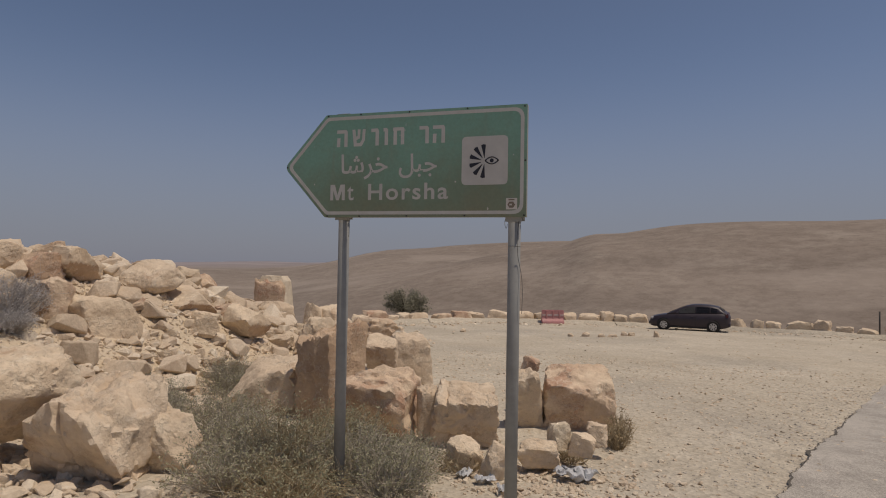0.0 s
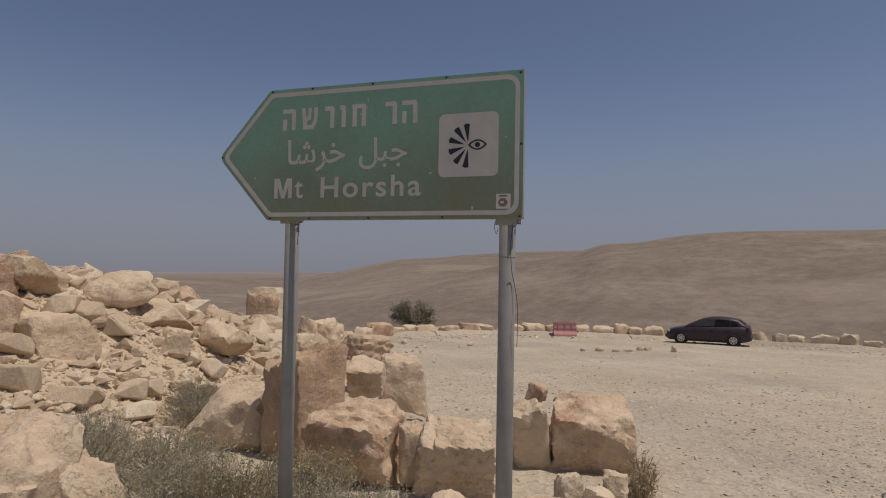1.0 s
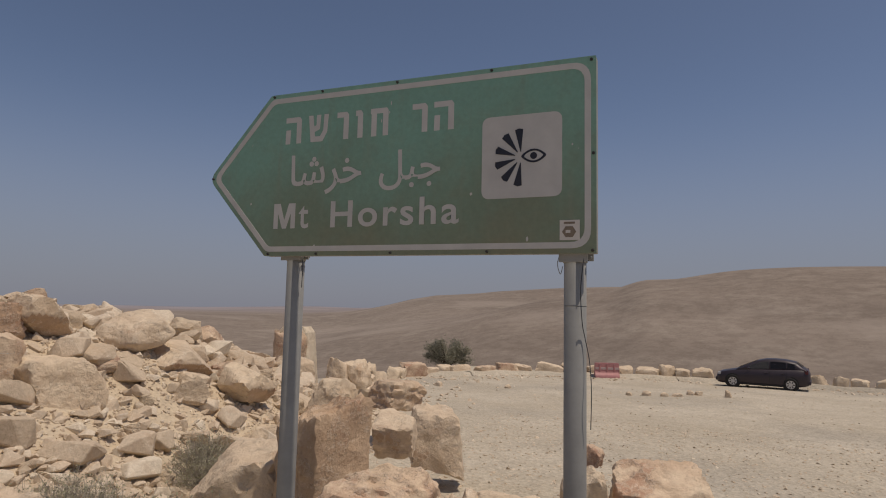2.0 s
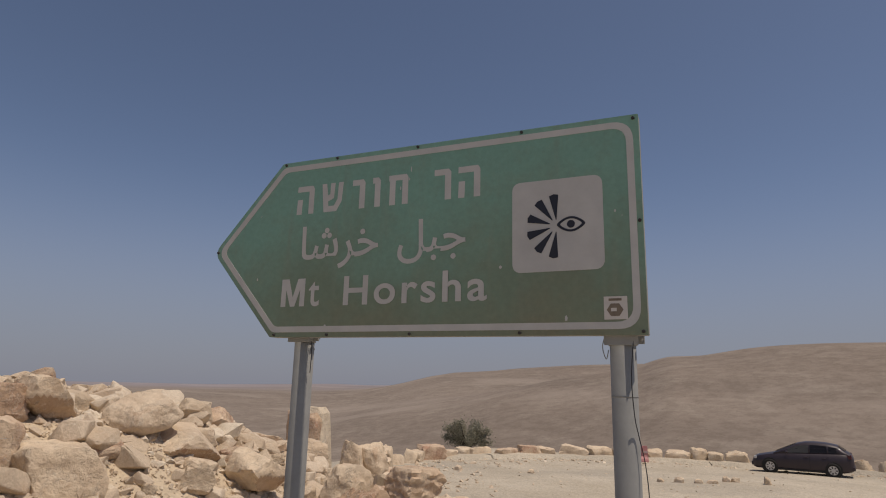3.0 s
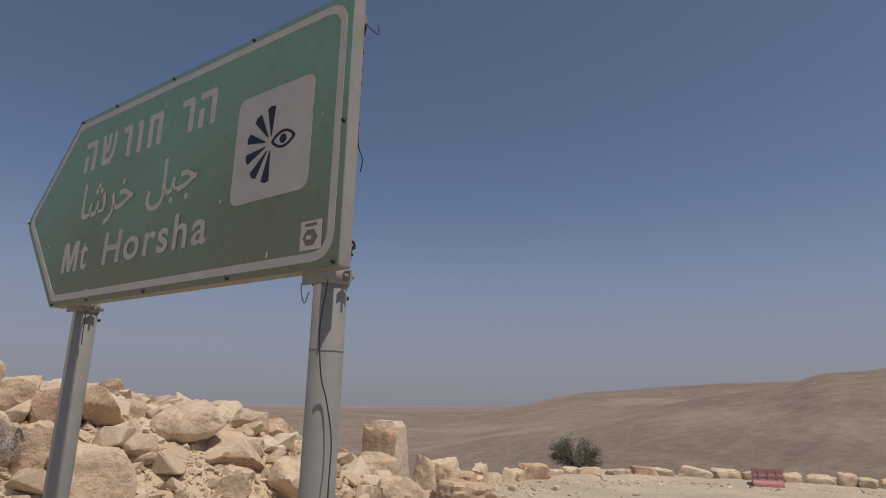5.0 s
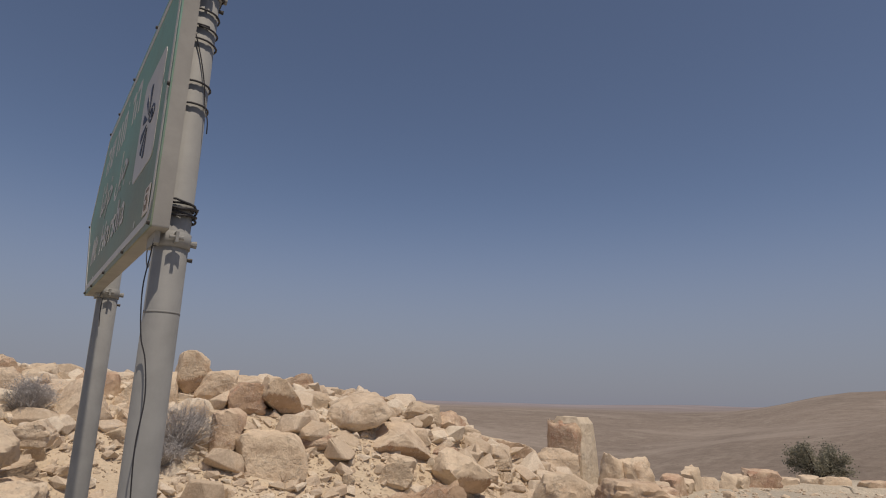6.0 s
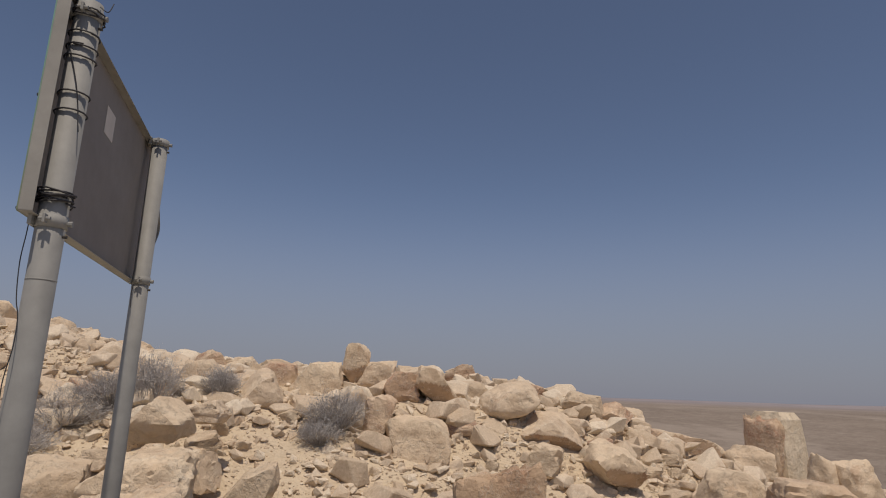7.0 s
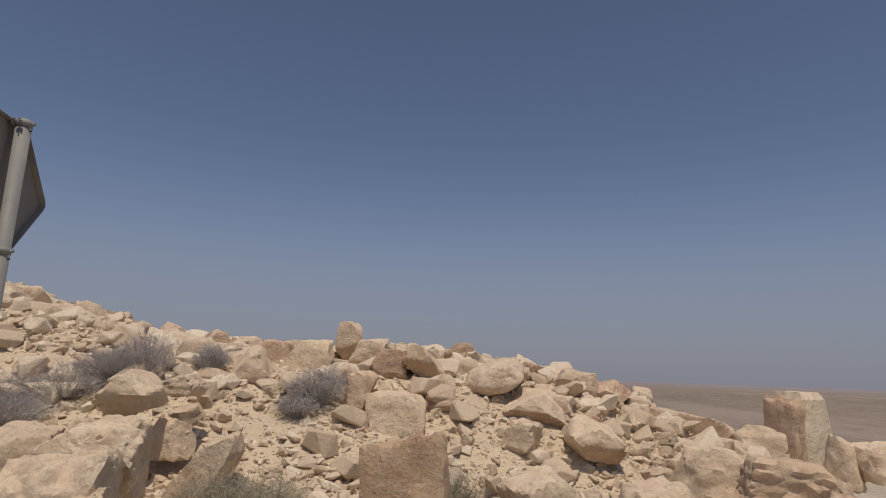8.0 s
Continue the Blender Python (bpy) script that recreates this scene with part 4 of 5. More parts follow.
def coil(x, y, z, radius, turns, rise, wobble, seed, thick=0.003):
    rng = random.Random(seed)
    pts = []
    count = int(turns * 20)
    for k in range(count + 1):
        a = 2 * math.pi * k / 20 + seed
        rr = radius + 0.004 + rng.uniform(0, wobble)
        pts.append((x + math.cos(a) * rr, max(y + math.sin(a) * rr, SIGN_Y + 0.014), z + rise * k / count + wobble * 0.8 * math.sin(a * 1.7 + seed)))
    return tube_bm(pts, thick, 5)


for z, turns, rise, wob, seed in ((1.925, 3.0, 0.02, 0.006, 1), (1.935, 3.0, 0.03, 0.010, 2), (1.96, 1.1, 0.004, 0.002, 9), (2.235, 1.1, 0.006, 0.002, 3), (2.30, 1.1, 0.008, 0.002, 4), (2.43, 1.1, 0.006, 0.002, 5), (2.47, 1.1, 0.004, 0.001, 6), (2.52, 1.1, 0.003, 0.001, 7), (2.585, 3.0, 0.02, 0.008, 8)):
    sign_part("wire_tie", coil(-0.791, ya, z, 0.043, turns, rise, wob, seed), WIRE, "dark twisted wire tie", stem_a)


def strand(points, thick=0.0017):
    """A loose wire through a few places, rounded off."""
    pts = [Vector(p) for p in points]
    out = []
    for i in range(len(pts) - 1):
        a, b, c, d = pts[max(i - 1, 0)], pts[i], pts[i + 1], pts[min(i + 2, len(pts) - 1)]
        for k in range(6):
            t = k / 6
            out.append(0.5 * (2 * b + (c - a) * t + (2 * a - 5 * b + 4 * c - d) * t * t + (3 * b - a - 3 * c + d) * t ** 3))
    out.append(pts[-1])
    return tube_bm(out, thick, 5)


px, py = -0.791, ya
sign_part("loose_wire", strand([(px + 0.045, py - 0.045, 1.90), (px + 0.036, py - 0.050, 1.82), (px + 0.030, py - 0.056, 1.73), (px + 0.034, py - 0.046, 1.62), (px + 0.042, py - 0.030, 1.56), (px + 0.058, py - 0.022, 1.47), (px + 0.066, py - 0.030, 1.36), (px + 0.062, py - 0.022, 1.22)]), WIRE, "thin dark wire hanging loose", stem_a)
sign_part("loose_wire", strand([(px - 0.05, py - 0.04, 1.88), (px - 0.060, py - 0.045, 1.84), (px - 0.050, py - 0.04, 1.80), (px - 0.043, py - 0.032, 1.83)]), GALV, "short bent wire", stem_a)
sign_part("loose_wire", strand([(px + 0.046, py - 0.02, 2.45), (px + 0.048, py + 0.002, 2.38), (px + 0.044, py + 0.020, 2.31), (px + 0.038, py + 0.032, 2.24), (px + 0.048, py + 0.040, 2.20), (px + 0.040, py + 0.044, 2.165)]), WIRE, "thin dark wire hanging loose", stem_a)
sign_part("loose_wire", strand([(px + 0.025, py + 0.04, 2.63), (px + 0.05, py + 0.075, 2.60), (px + 0.04, py + 0.085, 2.64)]), WIRE, "frayed wire end", stem_a)
sign_part("loose_wire", strand([(-2.088 + 0.048, yb - 0.02, 1.87), (-2.088 + 0.055, yb - 0.025, 1.82), (-2.088 + 0.05, yb - 0.02, 1.74)]), WIRE, "short dark wire end", stem_b)

# ---- stone pillar ----
pillar = tagged(new("stone_pillar"), "squat tapered stone pillar with a rough brown face and sawn sides", "pillar")
pz = height(-9.35, 14.45)
pillar.location = (-9.3, 14.60, pz - 0.05)
pillar.scale = (1.05, 1.05, 1.17)
pillar.rotation_euler = (0, 0, radians(12))


def pillar_core():
    bm = bmesh.new()
    prof = [(0.48, 0.40, -0.1), (0.46, 0.38, 0.35), (0.42, 0.35, 0.9), (0.36, 0.31, 1.34), (0.26, 0.26, 1.46)]
    rings = []
    for a, b, z in prof:
        line = []
        for k in range(40):
            t = 2 * math.pi * k / 40
            c, s = math.cos(t), math.sin(t)
            m = (abs(c) ** 7 + abs(s) ** 7) ** (-1 / 7)
            p = Vector((a * c * m, b * s * m, z))
            p += Vector((c, s, 0.4)) * 0.03 * noise.noise(p * 5)
            line.append(bm.verts.new(p))
        rings.append(line)
    for a, b in zip(rings, rings[1:]):
        for k in range(40):
            bm.faces.new((a[k], a[(k + 1) % 40], b[(k + 1) % 40], b[k]))
    bm.faces.new(rings[-1])
    bm.faces.new(list(reversed(rings[0])))
    bmesh.ops.recalc_face_normals(bm, faces=bm.faces[:])
    return bm


part("core", pillar_core(), DRESSED, pillar, "pale sawn limestone core")
v, f, _ = rock_shape(71, 4, 0.9, 1.3)
face_ob = new("rough_face", mesh_of("rough_face", v * (0.82, 0.26, 1.42), f, RUSTY, True))
face_ob.parent = pillar
face_ob.matrix_basis = pose(-0.02, -0.36, 0.71, -4, 0, 0)
tagged(face_ob, "rough rust-brown rock face")

# ---- low wall of stones round the lot ----
edge_line = [(-7.4, 15.4), (-9.6, 18.0), (-10.9, 21.5), (-11.2, 25.5), (-10.2, 28.8), (-8.0, 31.8), (-5.0, 33.9), (-1.0, 35.2), (4.0, 35.4), (8.0, 34.4), (12.0, 32.4), (17.0, 29.8), (22.0, 27.0)]
rng = random.Random(7)
along, total = [], 0.0
for (x0, y0), (x1, y1) in zip(edge_line, edge_line[1:]):
    length = math.hypot(x1 - x0, y1 - y0)
    along.append((total, length, x0, y0, x1, y1))
    total += length
place = 0.0
while place < total - 0.5:
    late = place > 24
    w = rng.uniform(0.7, 1.5) if not late else rng.uniform(0.7, 1.35)
    h = rng.uniform(0.42, 0.72) if not late else rng.uniform(0.5, 0.82)
    if place > 46:
        h *= 0.55
    mid = place + w / 2
    for s, length, x0, y0, x1, y1 in along:
        if s <= mid < s + length:
            t = (mid - s) / length
            x, y, turn = x0 + (x1 - x0) * t, y0 + (y1 - y0) * t, math.degrees(math.atan2(y1 - y0, x1 - x0))
    boulder(x + rng.uniform(-0.1, 0.1), y + rng.uniform(-0.1, 0.1), height(x, y) + h / 2 - 0.05, w, rng.uniform(0.5, 0.7), h, turn + rng.uniform(-8, 8), "rough pale limestone block in a low boundary row", LIMESTONE if rng.random() < 0.85 else RUSTY, rng.uniform(0.5, 0.85), 3, "wall_stone", "boundary stones round the lot", rng.uniform(-4, 4), rng.uniform(-4, 4))
    place += w + rng.uniform(-0.05, 0.14) + (rng.uniform(0.2, 1.2) if place > 46 and rng.random() < 0.5 else 0)

# a low earth kerb under the row
verts, faces = [], []
for s, length, x0, y0, x1, y1 in along[3:]:
    for k in range(24):
        t = k / 24
        x, y = x0 + (x1 - x0) * t, y0 + (y1 - y0) * t
        nx, ny = (y1 - y0) / length, -(x1 - x0) / length
        for off, up in ((1.0, -0.05), (0.75, 0.16), (0.2, 0.20), (-0.8, 0.14), (-1.2, -0.1)):
            jig = 0.05 * noise.noise((x * 1.3, y * 1.3, off))
            sink = 0.30 * max(0.0, 1 - len(verts) / 60)
            verts.append((x + nx * (off + jig * 2), y + ny * (off + jig * 2), height(x + nx * off, y + ny * off) + up + jig - sink))
for k in range(len(verts) // 5 - 1):
    for i in range(4):
        faces.append((5 * k + i, 5 * k + i + 1, 5 * k + 6 + i, 5 * k + 5 + i))
tagged(new("kerb", mesh_of("kerb", verts, faces, GROUND, True)), "low bank of earth and stone under the boundary row", "kerb", kind="structure")

# stones lying in a line on the lot
for x, y, w, h in ((-2.28, 23.8, 0.22, 0.16), (-1.75, 24.2, 0.3, 0.2), (-1.2, 24.4, 0.34, 0.16), (-0.8, 24.6, 0.4, 0.14), (-0.36, 25.4, 0.26, 0.2), (-0.1, 25.5, 0.3, 0.18), (0.84, 25.3, 0.3, 0.28), (-9.2, 20.5, 0.4, 0.2), (-8.6, 22.2, 0.35, 0.2), (-6.3, 23.0, 0.3, 0.16)):
    boulder(x, y, height(x, y) + h / 2 - 0.03, w, w * 0.8, h, rng.uniform(0, 180), "loose stone lying on the gravel lot", LIMESTONE, 0.4, 3, "stone", "loose stones on the lot")

# ---- plastic road barrier ----
barrier = tagged(new("road_barrier"), "faded pink-red plastic road barrier standing by the boundary stones", "barrier")
barrier.location = (-4.15, 33.2, height(-4.15, 33.2))
barrier.rotation_euler = (0, 0, radians(18))
barrier.scale = (0.86, 0.9, 0.9)


def barrier_body():
    bm = prism_bm([(-0.30, 0.0), (0.30, 0.0), (0.27, 0.14), (0.10, 0.30), (0.075, 0.80), (-0.075, 0.80), (-0.10, 0.30), (-0.27, 0.14)], -0.68, 0.68)
    bm.transform(Matrix.Rotation(radians(90), 4, "Z"))
    bmesh.ops.bevel(bm, geom=bm.edges[:], offset=0.025, segments=2, affect="EDGES")
    return bm


part("body", barrier_body(), BARRIER, barrier)
for x in (-0.4, 0.0, 0.4):
    part("rib", box_bm(x - 0.05, x + 0.05, -0.12, 0.12, 0.32, 0.76, 0.02), BARRIER, barrier)
part("band", box_bm(-0.66, 0.66, -0.105, 0.105, 0.44, 0.56, 0.01), BARRIER_PALE, barrier, "bleached pale band")

# ---- thin marker post past the lot ----
marker = tagged(new("marker_post"), "thin dark metal marker post beyond the boundary stones", "post")
marker.location = (10.9, 33.4, height(10.9, 33.4))
part("pole", tube_bm([(0, 0, -0.1), (0, 0, 1.25)], 0.035, 8), BOLT, marker)
part("foot", tube_bm([(0, 0, -0.05), (0, 0, 0.08)], 0.09, 10, 0.7), GALV, marker)

# ---- parked car ----
def lofted(sections, cap=True):
    """A skin through rings of as many points."""
    bm = bmesh.new()
    rings = [[bm.verts.new(p) for p in s] for s in sections]
    m = len(rings[0])
    for a, b in zip(rings, rings[1:]):
        for k in range(m):
            bm.faces.new((a[k], a[(k + 1) % m], b[(k + 1) % m], b[k])).smooth = True
    if cap:
        bm.faces.new(rings[0])
        bm.faces.new(list(reversed(rings[-1])))
    bmesh.ops.recalc_face_normals(bm, faces=bm.faces[:])
    return bm


def wheel(car, x, side):
    w = new("wheel")
    w.parent = car
    w.location = (x, side * 0.74, 0.315)
    w.rotation_euler = (0, 0, 0 if side < 0 else math.pi)
    tagged(w, "black tyre with a silver wheel cover")
    prof = [(0.20, -0.09), (0.295, -0.095), (0.315, -0.06), (0.315, 0.06), (0.295, 0.095), (0.20, 0.09)]
    tyre = [[(r * math.cos(a), y, r * math.sin(a)) for r, y in prof] for a in (2 * math.pi * k / 32 for k in range(33))]
    part("tyre", lofted(tyre, False), RUBBER, w)
    bm = bmesh.new()
    bmesh.ops.create_cone(bm, cap_ends=True, segments=32, radius1=0.205, radius2=0.195, depth=0.165, matrix=Matrix.Rotation(radians(90), 4, "X"))
    part("rim", bm, RIM, w, "silver wheel cover")
    for k in range(7):
        a = 2 * math.pi * k / 7
        bm = box_bm(0.085, 0.175, -0.088, -0.082, -0.024, 0.024, 0.004)
        bm.transform(Matrix.Rotation(a, 4, "Y"))
        part("slot", bm, CAR_TRIM, w, "dark slot of the wheel cover")


def hatchback():
    """A black five-door hatchback; x runs from nose to tail."""
    car = tagged(new("car"), "black five-door hatchback with silver wheel covers parked by the boundary row", "car")
    nose, tail = -2.10, 2.10
    # lower body: half width, bottom, shoulder height along the length
    stations = [(-2.10, 0.50, 0.30, 0.52), (-2.02, 0.72, 0.22, 0.66), (-1.85, 0.82, 0.19, 0.74), (-1.4, 0.86, 0.18, 0.84), (-0.95, 0.87, 0.17, 0.92), (-0.4, 0.875, 0.17, 0.95), (0.3, 0.875, 0.17, 0.97), (1.0, 0.875, 0.18, 1.00), (1.55, 0.86, 0.20, 1.03), (1.88, 0.80, 0.26, 1.04), (2.02, 0.72, 0.30, 1.00), (2.10, 0.60, 0.36, 0.80)]
    rings = []
    for x, w, b, s in stations:
        rings.append([(x, -w * 0.90, b), (x, -w, b + 0.14), (x, -w, b + (s - b) * 0.62), (x, -w * 0.965, s - 0.03), (x, -w * 0.86, s), (x, 0, s + 0.035), (x, w * 0.86, s), (x, w * 0.965, s - 0.03), (x, w, b + (s - b) * 0.62), (x, w, b + 0.14), (x, w * 0.90, b), (x, 0, b)])
    body = part("body", lofted(rings), CAR_PAINT, car, "glossy black body")
    # cabin: roof pillars and glass
    cabin = [(-1.12, 0.66, 0.92, 0.94), (-0.62, 0.66, 0.93, 1.165), (-0.15, 0.63, 0.95, 1.38), (0.20, 0.60, 0.96, 1.46), (0.60, 0.60, 0.98, 1.475), (1.05, 0.59, 1.00, 1.455), (1.50, 0.60, 1.01, 1.375), (1.85, 0.62, 1.02, 1.12), (1.97, 0.64, 1.0, 1.03)]
    rings = []
    for x, w, b, top in cabin:
        lean = (top - b) * 0.28
        lower = w + 0.16
        rings.append([(x, -lower, b - 0.03), (x, -(lower - lean * 0.5), b + (top - b) * 0.5), (x, -(lower - lean), top - 0.04), (x, -(lower - lean) * 0.8, top), (x, 0, top + 0.015), (x, (lower - lean) * 0.8, top), (x, lower - lean, top - 0.04), (x, lower - lean * 0.5, b + (top - b) * 0.5), (x, lower, b - 0.03)])
    part("cabin", lofted(rings), CAR_PAINT, car, "glossy black roof")

    def side_point(x, k, side):
        """A point on the cabin's flank: k from the belt (0) to the roof edge (1)."""
        for a, b in zip(cabin, cabin[1:]):
            if a[0] <= x <= b[0]:
                t = (x - a[0]) / (b[0] - a[0])
                w, bb, top = (a[i] + (b[i] - a[i]) * t for i in (1, 2, 3))
                break
        lean = (top - bb) * 0.28
        return (x, side * (w + 0.166 - lean * k), bb + (top - bb - 0.04) * k)

    for side in (-1, 1):
        for lo, hi in ((-0.52, 0.33), (0.40, 1.08), (1.14, 1.46)):
            bm = bmesh.new()
            xs = [lo + (hi - lo) * i / 8 for i in range(9)]
            up = [bm.verts.new(side_point(x, 0.84, side)) for x in xs]
            dn = [bm.verts.new(side_point(x, 0.10, side)) for x in xs]
            for i in range(8):
                bm.faces.new((dn[i], dn[i + 1], up[i + 1], up[i]))
            bmesh.ops.solidify(bm, geom=bm.faces[:], thickness=0.006)
            part("side_window", bm, CAR_GLASS_CLEAR if lo < 0 else CAR_GLASS, car, "see-through front side window" if lo < 0 else "dark side window")
        for x in (0.365, 1.10):
            part("door_seam", box_bm(x - 0.006, x + 0.006, side * 0.877 - 0.002, side * 0.877 + 0.002, 0.32, 0.90), CAR_TRIM, car)
            part("door_handle", box_bm(x - 0.22, x - 0.06, side * 0.875 - 0.02, side * 0.875 + 0.02, 0.80, 0.83, 0.006), CAR_PAINT, car)
        part("sill", box_bm(-1.0, 1.0, side * 0.86 - 0.02, side * 0.86 + 0.02, 0.18, 0.26, 0.01), CAR_TRIM, car)
        mirror = bmesh.new()
        bmesh.ops.create_icosphere(mirror, subdivisions=2, radius=1, matrix=Matrix.Translation((-0.55, side * 0.94, 1.0)) @ Matrix.Diagonal((0.07, 0.10, 0.065, 1)))
        part("door_mirror", mirror, CAR_PAINT, car)
        part("headlight", box_bm(-1.99, -1.62, side * 0.70 - 0.09, side * 0.70 + 0.09, 0.60, 0.72, 0.03), LAMP_CLEAR, car, "clear headlight")
        part("tail_light", box_bm(1.82, 2.03, side * 0.70 - 0.08, side * 0.70 + 0.08, 0.84, 1.04, 0.03), LAMP_RED, car, "red tail light")
        for x in (-1.30, 1.27):
            bm = bmesh.new()
            bmesh.ops.create_cone(bm, cap_ends=True, segments=32, radius1=0.365, radius2=0.365, depth=0.05, matrix=Matrix.Translation((x, side * 0.842, 0.33)) @ Matrix.Rotation(radians(90), 4, "X"))
            part("wheel_arch", bm, CAR_TRIM, car, "dark wheel arch")
            wheel(car, x, side * 1.09)
    rear = bmesh.new()
    q = [(1.55, -0.5, 1.365), (1.55, 0.5, 1.365), (1.82, 0.55, 1.168), (1.82, -0.55, 1.168)]
    rear.faces.new([rear.verts.new(p) for p in q])
    bmesh.ops.solidify(rear, geom=rear.faces[:], thickness=0.01)
    part("rear_window", rear, CAR_GLASS, car)
    wind = bmesh.new()
    q = [(-1.06, -0.60, 0.995), (-1.06, 0.60, 0.995), (-0.20, 0.50, 1.385), (-0.20, -0.50, 1.385)]
    wind.faces.new([wind.verts.new(p) for p in q])
    bmesh.ops.solidify(wind, geom=wind.faces[:], thickness=0.01)
    part("windscreen", wind, CAR_GLASS, car)
    part("rear_bumper", box_bm(1.98, 2.13, -0.72, 0.72, 0.34, 0.52, 0.04), CAR_PAINT, car)
    part("front_bumper", box_bm(-2.14, -2.0, -0.62, 0.62, 0.28, 0.46, 0.04), CAR_PAINT, car)
    return car


hatch = hatchback()
cx, cy = 2.64, 32.8
hatch.location = (cx, cy, height(cx, cy) + 0.005)
hatch.rotation_euler = (0, 0, radians(-10))
hatch.scale = (0.87, 0.88, 0.88)

# ---- rubble on the mound ----
rng = random.Random(21)
kinds = [mesh_of("rock", rock_shape(300 + k, 3, (0.3, 0.45, 0.6, 0.75)[k % 4], 1.2)[0], BALLS[3][1], RUSTY if k % 6 == 5 else LIMESTONE, True) for k in range(18)]
taken = [(o.location.x, o.location.y, max(o.dimensions.x, o.dimensions.y)) for o in scene.objects if o.name.startswith("boulder")]
heroes = list(taken)
made = 0
for me in kinds:
    me.set_sharp_from_angle(angle=radians(30))
tries = 0
while made < 285 and tries < 6000:
    tries += 1
    y = rng.uniform(-1.5, 13.5)
    x = -4.7 - 10.5 * rng.random() ** 1.1
    if y > 10 and x > -6.0:
        continue
    slope = 1 - math.exp(-((-x - 4.6) / 2.2) ** 2)
    size = rng.choice((0.20, 0.25, 0.30, 0.36, 0.44, 0.58)) * (0.65 + 0.5 * slope)
    if any((x - a) ** 2 + (y - b) ** 2 < (0.36 * (s + size)) ** 2 for a, b, s in taken):
        continue
    if -7.2 < x < -5.0 and 4.6 < y < 8.5 and size > 0.3:
        continue
    taken.append((x, y, size))
    ob = new("rock", rng.choice(kinds))
    ob.scale = (size * rng.uniform(0.85, 1.35), size * rng.uniform(0.8, 1.1), size * rng.uniform(0.5, 0.8))
    ob.location = (x, y, height(x, y) + ob.scale.z * 0.22)
    ob.rotation_euler = (rng.uniform(-0.35, 0.35), rng.uniform(-0.35, 0.35), rng.uniform(0, 6.28))
    tagged(ob, "broken beige limestone rock lying on the rubble mound", "rock", "rocks of the rubble mound")
    made += 1


def pebbles(name, label, count, where, sizes, seed, level=1, mat=GRAVEL, flat=0.42):
    """Many small stones in one mesh."""
    r = np.random.default_rng(seed)
    base = [chip_shape(700 + k, 10 + 4 * min(level, 2), 0.035 if level > 1 else 0.0) for k in range(16)]
    all_v, all_f, start = [], [], 0
    for _ in range(count):
        x, y = where(r)
        s = sizes(r)
        a, b = r.uniform(0, 6.28), r.uniform(-0.5, 0.5)
        v, fs = base[r.integers(16)]
        v = v * (s * r.uniform(0.8, 1.5), s, s * (r.uniform(0.45, 0.85) if level > 1 else flat * r.uniform(0.7, 1.3)))
        v = v @ np.array(Euler((b, -b, a)).to_matrix()).T
        z = height(x, y) + s * (0.15 if level > 1 else 0.06)
        all_v.append(v + (x, y, z))
        all_f.append(fs + start)
        start += len(v)
    me = bpy.data.meshes.new(name)
    me.from_pydata(np.concatenate(all_v).tolist(), [], np.concatenate(all_f).tolist())
    me.materials.append(mat)
    return tagged(new(name, me), label, "stones", kind="stuff")


def on_mound(r):
    while True:
        x, y = -4.7 - 6.0 * r.random(), r.uniform(-0.5, 13.0)
        if not (y > 10.5 and x > -5.6):
            return x, y


def blocks_at(r):
    while True:
        x, y = -5.4 - 8.5 * r.random(), r.uniform(-2.0, 13.0)
        if any((x - a) ** 2 + (y - b) ** 2 < (0.55 * s) ** 2 for a, b, s in heroes):
            continue
        if (x < -7.3 or r.random() < 0.17) and not (y > 10 and x > -6.5):
            return x, y


pebbles("rock_pile", "tightly packed broken limestone rocks of the mound", 1750, blocks_at, lambda r: 0.16 + 0.34 * r.random() ** 1.6, 6, 3)
pebbles("rubble", "loose beige rubble covering the mound", 9000, on_mound, lambda r: 0.03 + 0.14 * r.random() ** 2.6, 1, 1, GRAVEL, 0.75)
pebbles("small_rubble", "fine stony scree on the mound", 22000, on_mound, lambda r: 0.012 + 0.035 * r.random() ** 2, 2, 1, GRAVEL, 0.7)
pebbles("gravel", "scattered pale gravel on the lot", 14000, lambda r: (r.uniform(-4.5, 6.0), r.uniform(2.0, 16.0)), lambda r: 0.010 + 0.042 * r.random() ** 3.5, 3, 1)
pebbles("lot_stones", "scattered small stones on the lot", 2600, lambda r: (r.uniform(-11, 16.0), r.uniform(10.0, 34.0)), lambda r: 0.02 + 0.07 * r.random() ** 5, 4, 1)
pebbles("sign_rubble", "small broken stones at the foot of the sign", 1100, lambda r: (r.normal(-0.9, 0.65), r.normal(5.2, 0.45)), lambda r: 0.014 + 0.055 * r.random() ** 3, 5, 2)


pebbles("stone_heap", "heap of fist-sized beige stones on the mound's slope", 260, lambda r: (r.normal(-5.75, 0.32), r.normal(5.75, 0.55)), lambda r: 0.07 + 0.13 * r.random() ** 1.5, 11, 3)


def before_the_row(r):
    s0, length, x0, y0, x1, y1 = along[r.integers(len(along))]
    t, off = r.random(), 0.6 + 2.6 * r.random() ** 2
    return x0 + (x1 - x0) * t + (y1 - y0) / length * off, y0 + (y1 - y0) * t - (x1 - x0) / length * off


pebbles("row_rubble", "small broken stones lying before the boundary row", 1500, before_the_row, lambda r: 0.03 + 0.15 * r.random() ** 3.5, 10, 1, GRAVEL, 0.6)


def by_the_edge(r):
    y = r.uniform(3.0, 13.0)
    return 1.03 + (y - 5.45) * 0.41 + r.normal(0.25, 0.8), y


